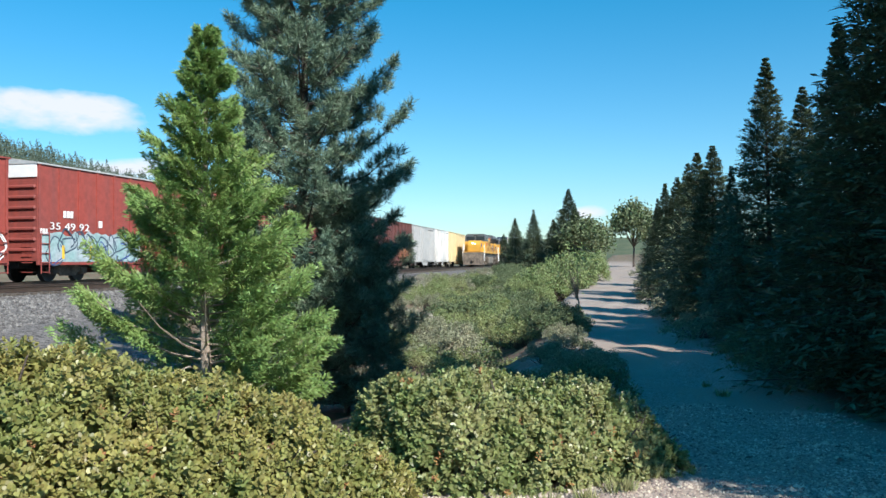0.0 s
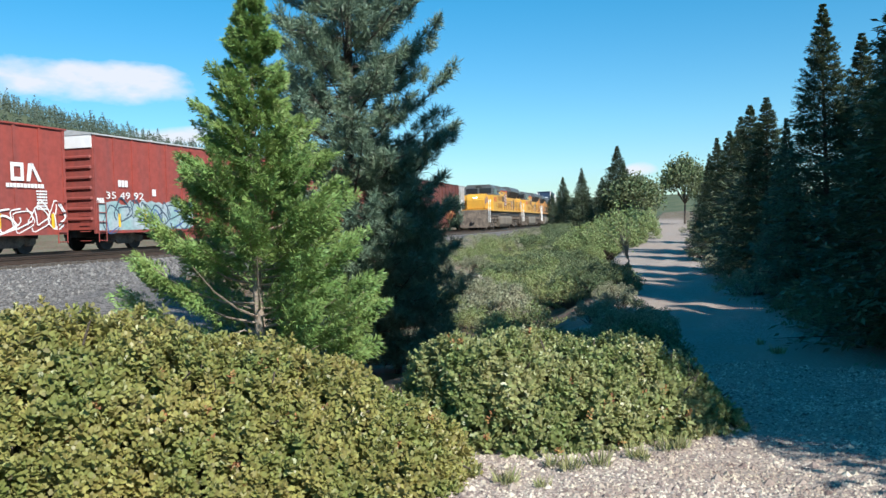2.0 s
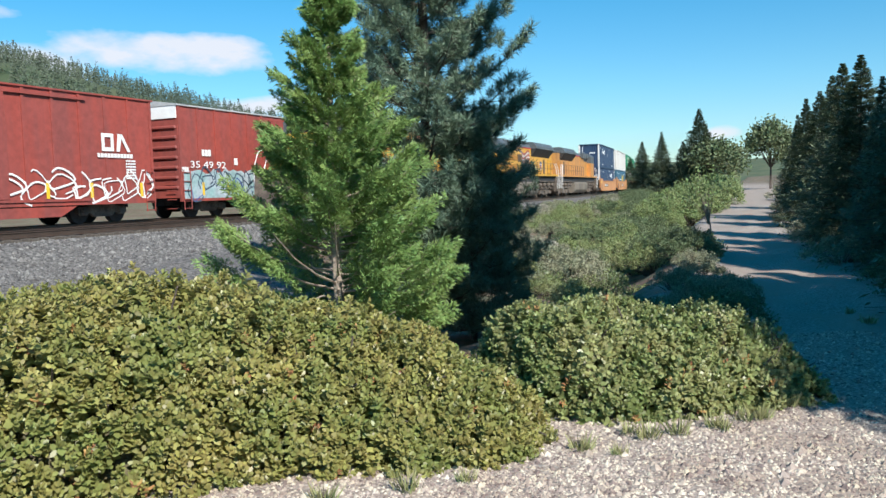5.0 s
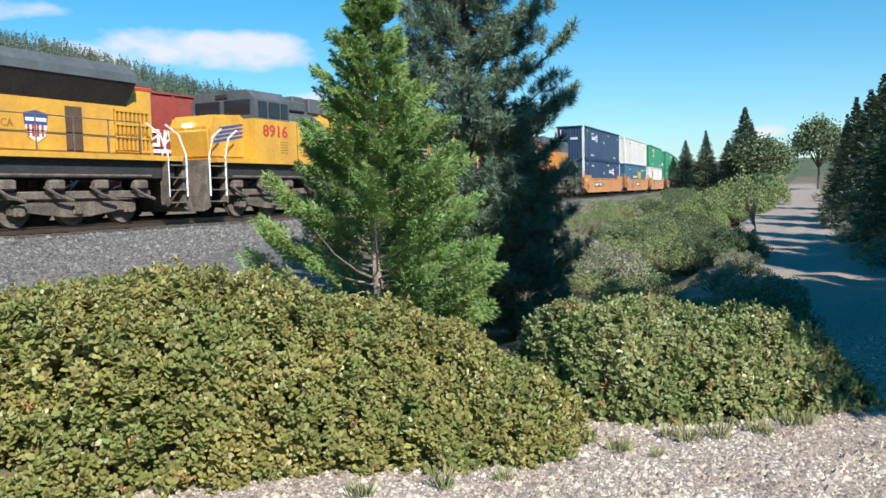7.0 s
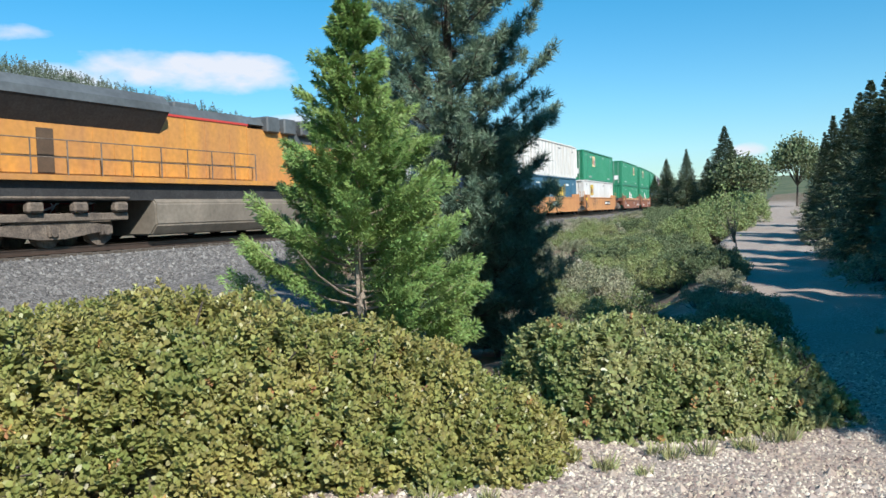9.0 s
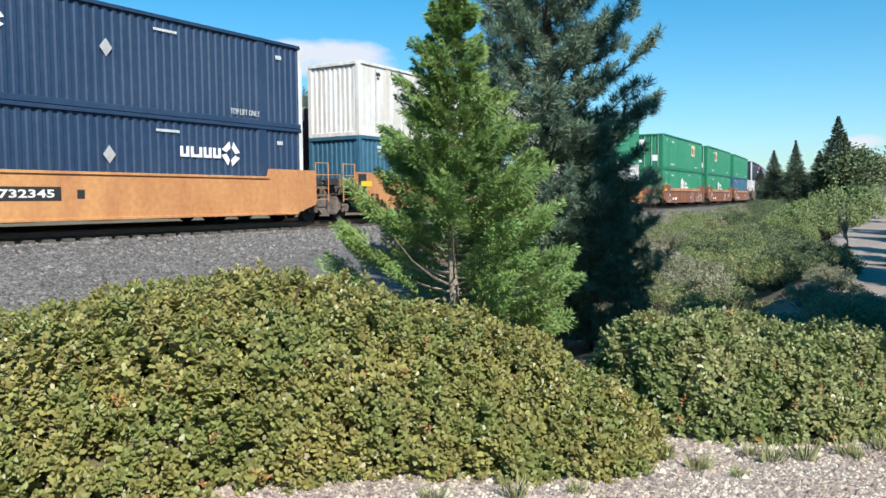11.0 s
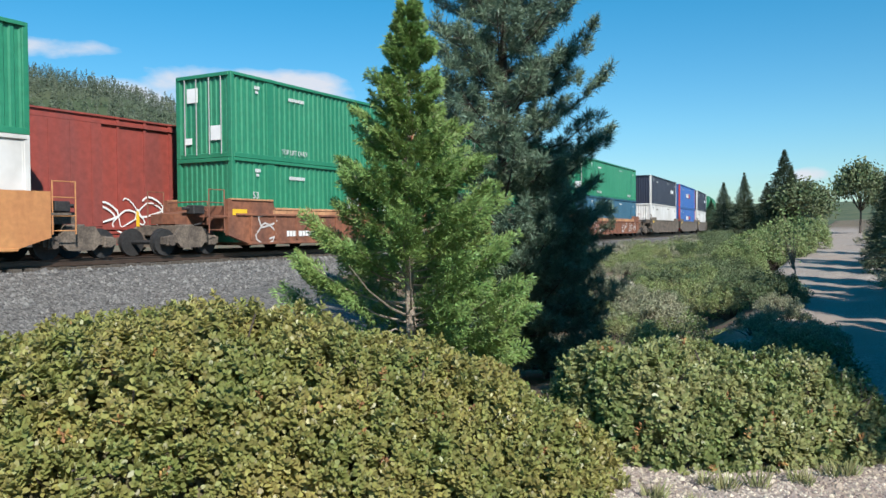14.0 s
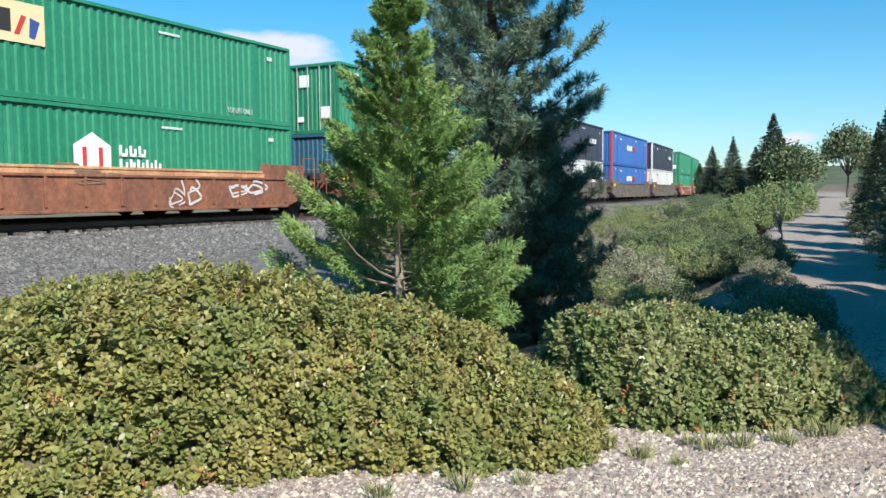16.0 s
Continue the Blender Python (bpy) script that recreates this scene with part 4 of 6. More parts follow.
STACK = [  # train coordinate of the container's front, well paint, lower and upper kinds
    (180.7, "o", "umax", "umax"), (200.1, "o", "slate", "white"), (219.7, "o", "emp_white", "emp"),
    (243.2, "b", "hub", "emp2"), (262.7, "b", "hub", "emp3"), (282.0, "b", "slate_plain", "green"),
    (305.5, "g", "white_plain", "charcoal"), (324.9, "g", "blue", "blue"), (344.4, "g", "white_plain", "charcoal"),
    (367.6, "b", "green", "green"), (387.0, "b", "green", "green"),
]

KINDS = {
    "umax": (M_NAVY, M_WHITE, "navy corrugated container with white corner posts and a white logo"),
    "white": (M_WHITE_WORN, M_WHITE_WORN, "weathered white ribbed container stacked on top"),
    "slate": (M_STEELBLUE, M_STEELBLUE, "slate-blue corrugated container with a yellow logo"),
    "slate_plain": (M_STEELBLUE, M_STEELBLUE, "dark slate-blue corrugated container"),
    "emp_white": (M_WHITE, M_WHITE, "smooth white container with a square yellow logo"),
    "emp": (M_GREEN, M_GREEN, "green corrugated container with a square cream logo"),
    "emp3": (M_GREEN, M_GREEN, "green corrugated container with a square cream logo"),
    "emp2": (M_GREEN, M_GREEN, "green corrugated container with a square cream logo"),
    "hub": (M_GREEN, M_GREEN, "green corrugated container with a white house logo"),
    "green": (M_GREEN, M_GREEN, "plain green corrugated container in the stack"),
    "white_plain": (M_WHITE, M_WHITE, "plain white container in the lower tier"),
    "charcoal": (M_BLACKC, M_WHITE, "charcoal container with white corner posts"),
    "blue": (M_BLUE, M_DECAL_RED, "bright blue corrugated container with red corner posts"),
}
M_GOLD = material("gold_decal", (0.62, 0.44, 0.07), 0.6, var=0.1)
M_CREAM = material("cream_decal", (0.72, 0.58, 0.33), 0.6, var=0.08)


def make_container(kind, lower):
    mat, post, label = KINDS[kind]
    smooth = kind in ("white", "emp_white", "white_plain")
    e, hl, hw = container(mat, post, label, "stacked containers", smooth_side=smooth, ribs=0.98 if kind == "white" else 1.22 if smooth else 0.285)
    y = -hw - 0.002
    side, high_in = hw - 0.012, 2.76
    if kind == "umax":
        x0 = -hl + 3.07 if not lower else -hl + 10.7
        zz = 1.95 if not lower else 1.9
        # a wide bar-lettered logo and a broken square
        polys, x = [], x0
        for w in (0.36, 0.46, 0.34, 0.34):
            polys += [rect(x, x + 0.11, zz - 0.16, zz + 0.16), rect(x + w - 0.13, x + w - 0.02, zz - 0.16, zz + 0.16), rect(x + 0.11, x + w - 0.13, zz - 0.16, zz - 0.07)]
            x += w + 0.04
        decal("logo_bar", e, polys, M_LETTER, y)
        cx = x + 0.36
        for a in range(4):
            t = a * math.pi / 2
            pts = [(cx + r * math.cos(t + b), zz + r * math.sin(t + b)) for r, b in ((0.40, 0.12), (0.40, 1.25), (0.19, 1.35), (0.19, 0.02))]
            decal("logo_diamond", e, [pts], M_LETTER, y)
        decal("diamond_plate", e, [[(cc, 1.45), (cc + 0.2, 1.7), (cc, 1.95), (cc - 0.2, 1.7)] for cc in (0.2,)], M_SILVER, y)
        bm = bmesh.new()
        for k, w in enumerate((0.12, 0.14, 0.12, 0.12)):
            box(bm, -hl - 0.006, -hl, -0.1 - 0.17 * k - w, -0.1 - 0.17 * k, 1.7, 1.88)
        box(bm, -hl - 0.006, -hl, 0.75, 0.82, 1.3, 2.6)
        part("end_marks", bm, M_LETTER, e)
    if kind in ("emp", "emp2", "emp3", "emp_white"):
        cx = {"emp": 5.0, "emp2": 11.9, "emp3": 5.2, "emp_white": 3.85}[kind] - hl
        zs = 0.3 if kind == "emp_white" else 0.12
        decal("logo_plate", e, [rect(cx - 0.74, cx + 0.74, 1.42, 2.47)], M_CREAM if kind != "emp_white" else M_GOLD, y, "square cream logo panel")
        decal("logo_block", e, [rect(cx - 0.56, cx - 0.22, 1.66, 2.24)], M_BLACK, y - 0.006)
        decal("logo_block", e, [[(cx - 0.14, 1.62), (cx, 1.62), (cx + 0.22, 2.1), (cx + 0.08, 2.14)]], M_DECAL_RED, y - 0.006)
        decal("logo_block", e, [[(cx + 0.28, 1.6), (cx + 0.44, 1.55), (cx + 0.6, 2.02), (cx + 0.32, 2.1)]], M_DECAL_BLUE, y - 0.006)
    if kind == "hub":
        cx = 7.3 - hl
        decal("house_logo", e, [[(cx - 0.62, 1.1), (cx + 0.62, 1.1), (cx + 0.62, 1.8), (cx, 2.17), (cx - 0.62, 1.8)]], M_LETTER, y, "white house-shaped logo")
        decal("house_bars", e, [rect(cx - 0.34, cx - 0.2, 1.18, 1.75), rect(cx + 0.2, cx + 0.34, 1.18, 1.75)], M_DECAL_RED, y - 0.006)
        bm = bmesh.new()
        for row, ws in ((1.52, (0.3, 0.26, 0.28)), (1.12, (0.3, 0.2, 0.26, 0.26, 0.26))):
            x = cx + 0.92
            for w in ws:
                box(bm, x, x + 0.09, y - 0.006, y, row, row + 0.33)
                box(bm, x, x + w, y - 0.006, y, row, row + 0.1)
                box(bm, x + w - 0.08, x + w, y - 0.006, y, row, row + 0.24)
                x += w + 0.07
        part("logo_bar", bm, M_LETTER, e)
    if kind == "slate":
        polys = []
        x = 9.25 - hl
        for w in (0.62, 0.6, 0.66):
            polys += [[(x, 1.3), (x + w, 1.3), (x + w, 2.1), (x, 2.1)]]
            x += w + 0.14
        decal("logo_bar", e, polys, M_GOLD, y)
        decal("logo_bracket", e, [rect(x + 0.15, x + 0.4, 2.15, 2.3), rect(x + 0.3, x + 0.45, 1.15, 2.3), rect(x + 0.15, x + 0.4, 1.1, 1.25), rect(8.7 - hl, 8.83 - hl, 1.1, 2.3), rect(8.83 - hl, 9.0 - hl, 2.15, 2.3), rect(8.83 - hl, 9.0 - hl, 1.1, 1.25)], M_GOLD, y)
        bm = bmesh.new()
        words("slogan_text", "How tomorrow moves", 0.4, M_LETTER, e, pose(5.6 - hl, y, 1.38, 90), width=2.9)
        bars(bm, 12.3 - hl, 2.2, [0.3, 0.02, 0.1, 0.1, 0.1, 0.1, 0.1, 0.1], 0.16, y)
        part("small_print", bm, M_LETTER, e)
    if kind == "blue":
        decal("logo_block", e, [rect(-2.0 + k * 0.5, -1.65 + k * 0.5, 1.4, 1.9) for k in range(5)], M_LETTER, y)
        decal("logo_block", e, [rect(0.7 + k * 0.5, 1.05 + k * 0.5, 1.4, 1.9) for k in range(3)], M_DECAL_RED, y)
    if kind == "charcoal":
        decal("logo_block", e, [rect(4.0 + k * 0.5, 4.35 + k * 0.5, 1.4, 1.8) for k in range(4)], M_LETTER, y)
    if kind == "white":
        # grey strips at the panel seams draw the shading lines of the grooves
        for x in np.arange(-hl + 1.1, hl - 0.5, 0.98):
            part("seam_shade_strip", box(bmesh.new(), x - 0.03, x + 0.03, -side - 0.012, -side + 0.02, 0.2, high_in), M_SILVER, e)
    # reporting marks, size digits and handling notice
    dark = kind in ("white", "emp_white", "white_plain")
    ink = M_BLACK if dark else M_STENCIL
    bm = bmesh.new()
    bars(bm, -hl + 3.0, 2.27, [0.075] * 4 + [0.015] + [0.075] * 6, 0.12, y)
    bars(bm, -hl + 1.15, 2.45, [0.08, 0.08, 0.08], 0.12, y)
    bars(bm, -hl + 1.2, 2.3, [0.07, 0.07], 0.09, y)
    bars(bm, hl - 1.3, 2.3, [0.08, 0.08, 0.08], 0.13, y)
    if kind != "slate":
        bars(bm, hl - 6.3, 2.44, [0.05] * 14, 0.075, y)
    part("reporting_marks", bm, ink, e)
    if kind in ("umax", "emp", "emp2", "emp3", "hub", "green"):
        if not lower:
            words("notice", "TOP LIFT ONLY", 0.26, ink, e, pose(-hl + 2.6, y, 0.28, 90), width=1.5)
            words("notice", "TOP LIFT ONLY", 0.26, ink, e, pose(hl - 3.4, y, 0.28, 90), width=1.3)
        if lower and kind != "umax":
            words("size_mark", "53", 0.34, ink, e, pose(-hl + 1.0, y, 1.52, 90))
    if kind in ("emp", "emp2", "emp3", "emp_white", "green"):
        # doors: lock rods and stencilled plates on the end
        bm = bmesh.new()
        for yy in (-0.85, -0.3, 0.3, 0.85):
            tube(bm, [(-hl - 0.03, yy, 0.12), (-hl - 0.03, yy, 2.8)], 0.02, sides=5)
        part("lock_rod", bm, M_SILVER, e)
        bm = bmesh.new()
        box(bm, -hl - 0.02, -hl, 0.25, 0.75, 1.95, 2.45)
        box(bm, -hl - 0.02, -hl, 0.55, 0.85, 0.5, 0.72)
        box(bm, -hl - 0.02, -hl, -0.8, -0.35, 0.6, 1.1)
        part("door_plate", bm, M_LETTER if kind != "emp_white" else M_CREAM, e)
    return e


def squiggles(e, hl, hw, x0, x1, z0, z1, mats, seed):
    """Looping spray-painted strokes, unreadable."""
    rnd = random.Random(seed)
    x = x0
    while x < x1 - 0.3:
        w = rnd.uniform(0.7, 1.2)
        for _ in range(2):
            pts, a0, turns = [], rnd.uniform(0, 6), rnd.uniform(0.7, 1.1)
            cx, cz = x + w / 2 + rnd.uniform(-0.12, 0.12), (z0 + z1) / 2 + rnd.uniform(-0.3, 0.3)
            rx, rz = w * rnd.uniform(0.3, 0.55), (z1 - z0) * rnd.uniform(0.22, 0.48)
            for k in range(15):
                a = a0 + turns * math.tau * k / 14
                pts.append((cx + rx * math.cos(a) + 0.1 * math.sin(2.3 * a), -hw - 0.052, cz + rz * math.sin(a) * (1 + 0.25 * math.cos(1.7 * a))))
            bm = tube(bmesh.new(), pts, rnd.uniform(0.022, 0.04), sides=4)
            for v in bm.verts:
                v.co.y = -hw - 0.052 + (v.co.y + hw + 0.052) * 0.15
            part("spray_stroke", bm, rnd.choice(mats), e)
        x += w * 0.85


TTX0 = -1.1
M_SMUDGE = material("faded_spray_smudge", (0.22, 0.14, 0.085), 0.8, var=0.25)
GRAFFITI_PALE = material("pale_spray", (0.62, 0.58, 0.55), 0.8, var=0.2)


for k, (u, paint, low, top) in enumerate(STACK):
    mat = {"o": M_WELL, "b": M_WELLB, "g": M_BOGIE}[paint]
    first, last = k in (0, 3, 6, 9), k in (2, 5, 8)
    lab = {"o": "orange well car carrying two stacked containers", "b": "rust-brown ribbed well car carrying two stacked containers", "g": "grey-brown well car carrying two stacked containers"}[paint]
    w = well_car(mat, lab, "well cars", paint == "b", True, last)
    if paint == "o":
        words("size_mark", "53", 0.62, M_BLACK, w, pose(-7.72, -1.502, 0.58, 90), 0.012)
        if k == 0:
            part("number_panel", box(bmesh.new(), -4.7, -1.4, -1.506, -1.50, 0.81, 1.17), M_BLACK, w)
            part("owner_marks", bars(bmesh.new(), -4.5, 0.9, [0.26, 0.26, 0.26, 0.26], 0.2, -1.506), M_LETTER, w)
            words("car_number", "732345", 0.28, M_LETTER, w, pose(-3.05, -1.508, 0.9, 90), 0.006, 1.45)
            part("letter_mark", bars(bmesh.new(), -0.95, 0.86, [0.22], 0.24, -1.504), M_BLACK, w)
        if k == 1:
            part("owner_panel", box(bmesh.new(), TTX0, TTX0 + 2.1, -1.506, -1.50, 0.78, 1.22), M_BLACK, w)
            part("owner_marks", bars(bmesh.new(), TTX0 + 0.15, 0.88, [0.44, 0.44, 0.44], 0.24, -1.506), M_LETTER, w)
            squiggles(w, 8, 1.452, -5.4, -1.4, 0.7, 1.3, [M_SMUDGE], 31)
        if k == 2:
            part("number_panel", box(bmesh.new(), 1.7, 4.95, -1.506, -1.50, 0.81, 1.19), M_BLACK, w)
            part("owner_marks", bars(bmesh.new(), 1.85, 0.9, [0.24, 0.24, 0.24, 0.24], 0.2, -1.507), M_LETTER, w)
            words("car_number", "732345", 0.28, M_LETTER, w, pose(3.3, -1.508, 0.9, 90), 0.006, 1.45)
            squiggles(w, 8, 1.452, -5.2, -2.4, 0.5, 1.4, [M_SMUDGE], 33)
        if k:
            words("capacity_mark", "125T", 0.26, M_LETTER, w, pose(-8.45, -1.502, 1.5, 90), 0.006)
            part("bogie_guard", prism(bmesh.new(), [(-8.48, 0.66), (-7.95, 0.42), (-7.95, 1.78), (-8.48, 1.78)], -1.507, -1.501), M_DARK, w)
    elif paint == "b":
        bm = bmesh.new()
        bars(bm, -5.5, 0.55, [0.14] * 4 + [0.05] + [0.14] * 6, 0.2, -1.506)
        part("car_number", bm, M_LETTER, w)
        squiggles(w, 8, 1.47, 1.6, 3.2, 0.6, 1.2, [GRAFFITI_PALE], 41 + k)
        squiggles(w, 8, 1.47, -7.2, -6.0, 0.5, 1.2, [GRAFFITI_PALE], 51 + k)
        squiggles(w, 8, 1.47, 4.4, 6.4, 0.55, 1.15, [GRAFFITI_PALE], 61 + k)
        squiggles(w, 8, 1.47, -2.4, -0.6, 1.36, 1.5, [M_SMUDGE], 71 + k)
    moving(w, u + 8.075)
    moving(make_container(low, True), u + 8.075, 0.38)
    moving(make_container(top, False), u + 8.075, 0.38 + 2.913)


# ---- standing cars on the far track ----
M_TEAL = material("pale_teal_spray", (0.22, 0.37, 0.36), 0.7, var=0.2, scale=1.2, fine=6, tint=(0.36, 0.42, 0.45))
M_INK = material("blue_black_spray", (0.05, 0.08, 0.12), 0.7, var=0.2)


def standing(ob, s):
    ob.matrix_basis = on_track(s, FAR_TRACK)
    return ob


def yellow_marks(e, hl, hw, xs):
    for x in xs:
        decal("reflector", e, [rect(x - 0.07, x + 0.07, 0.95, 1.5)], M_REFLECT, -hw - 0.05)


car, hl, hw = boxcar(M_RED, "oxide-red boxcar with a white logo and white graffiti")
yb = -hw - 0.006
cx = hl - 1.85
ring = [rect(cx - 0.78, cx - 0.64, 2.68, 3.34), rect(cx - 0.64, cx - 0.2, 3.2, 3.34), rect(cx - 0.64, cx - 0.2, 2.68, 2.82)]
ring += [rect(cx - 0.34, cx - 0.2, 2.82, 3.2), [(cx - 0.08, 2.68), (cx + 0.08, 2.68), (cx + 0.22, 3.34), (cx + 0.02, 3.34)], [(cx + 0.1, 3.34), (cx + 0.24, 3.34), (cx + 0.62, 2.68), (cx + 0.46, 2.68)]]
decal("logo_stroke", car, ring, M_LETTER, yb - 0.05, "white rounded logo strokes")
bm = bmesh.new()
bars(bm, cx - 1.0, 2.44, [0.13] * 11, 0.15, yb - 0.05)
for k in range(7):
    bars(bm, cx + 0.35, 2.3 - 0.11 * k, [0.07] * 6, 0.06, yb - 0.05)
part("small_print", bm, M_LETTER, car)
squiggles(car, hl, hw, -hl + 0.5, hl - 0.6, 0.85, 1.85, [M_LETTER], 5)
yellow_marks(car, hl, hw, [-hl + 1, -hl + 3.5, -2.3, hl - 5.1, hl - 3.2, hl - 0.75])
standing(car, 25.2 - hl)

car, hl, hw = boxcar(M_RED, "oxide-red boxcar with teal graffiti and a white end header", white_end=True)
words("car_number", "35 49 92", 0.42, M_LETTER, car, pose(-hl + 0.6, -hw - 0.055, 2.13, 90), width=2.35)
bm = bmesh.new()
bars(bm, -hl + 1.4, 2.64, [0.17, 0.17, 0.17], 0.28, -hw - 0.05)
bars(bm, -hl + 0.1, 1.95, [0.12, 0.12, 0.1], 0.2, -hw - 0.05)
bars(bm, -hl + 3.6, 2.3, [0.25], 0.3, -hw - 0.05)
part("owner_marks", bm, M_LETTER, car)
rnd = random.Random(3)
top = [(-hl + 0.15 + k * 0.28, 2.02 + rnd.uniform(-0.15, 0.12)) for k in range(24)]
decal("spray_field", car, [[(-hl + 0.15, 0.82), (top[-1][0], 0.82)] + top[::-1]], M_TEAL, -hw - 0.046, "pale teal spray-painted field")
squiggles(car, hl, hw, -hl + 0.4, -hl + 6.4, 0.95, 2.0, [M_INK, M_INK, M_DECAL_BLUE], 9)
yellow_marks(car, hl, hw, [-hl + 1.4, -hl + 3.1])
standing(car, 26.7 + hl)

car, hl, hw = boxcar(M_RED, "faded oxide-red boxcar in the standing train")
standing(car, 7.2 - hl)
s = 44.4
for mat, lab in ((M_RED, "oxide-red boxcar in the standing train"), (M_BROWN, "brown boxcar with orange graffiti near its end")):
    car, hl, hw = boxcar(mat, lab, length=18.6)
    squiggles(car, hl, hw, hl - 5.5, hl - 0.4, 1.15, 2.3, [M_WELL if mat is M_BROWN else M_LETTER], 12)
    standing(car, s + hl)
    s += 19.9
for mat, lab, ln in ((M_SILVER, "pale grey boxcar in the standing train", 11.0), (M_WHITE, "white boxcar in the standing train", 8.4), (M_CREAM, "tan-yellow boxcar in the standing train", 18.6)):
    car, hl, hw = boxcar(mat, lab, length=ln + 0.2)
    standing(car, s + hl)
    s += 2 * hl + 1.2

# ---- foliage ----
RNG = np.random.default_rng(7)


def mesh_arrays(name, verts, sizes, mat):
    """A mesh from vertex rows, each face taking the next vertices in turn."""
    me = bpy.data.meshes.new(name)
    n = len(verts)
    me.vertices.add(n)
    me.vertices.foreach_set("co", np.asarray(verts, np.float32).reshape(-1))
    me.loops.add(n)
    me.loops.foreach_set("vertex_index", np.arange(n, dtype=np.int32))
    k = n // sizes
    me.polygons.add(k)
    me.polygons.foreach_set("loop_start", np.arange(0, n, sizes, dtype=np.int32))
    me.materials.append(mat)
    me.update()
    me.validate()
    return me


def unit(v):
    return v / (np.linalg.norm(v, axis=-1, keepdims=True) + 1e-9)


def leaves(pos, axis, normal, length, width, shape="oval"):
    """Flat leaves: oval ones have six corners, blades four."""
    axis = unit(axis)
    side = unit(np.cross(axis, normal))
    nn = np.cross(side, axis)
    L, W = np.asarray(length).reshape(-1, 1), np.asarray(width).reshape(-1, 1)
    if shape == "oval":
        prof = ((0, 0, 0), (0.30, -0.46, 0.06), (0.74, -0.42, 0.05), (1, 0, -0.05), (0.74, 0.42, 0.05), (0.30, 0.46, 0.06))
    else:
        prof = ((0, 0, 0), (0.45, -0.5, 0.0), (1, 0, -0.06), (0.45, 0.5, 0.0))
    out = np.stack([pos + axis * L * a + side * W * b + nn * L * c for a, b, c in prof], 1)
    return out.reshape(-1, 3), len(prof)


def foliage(name, verts, sizes, mat, parent, label=""):
    ob = new(name, mesh_arrays(name, verts, sizes, mat))
    ob.parent = parent
    return tagged(ob, label, kind="stuff")


def at(az, dist, z=None):
    x, y = dist * math.sin(radians(az)), dist * math.cos(radians(az))
    return Vector((x, y, height(x, y) if z is None else z))


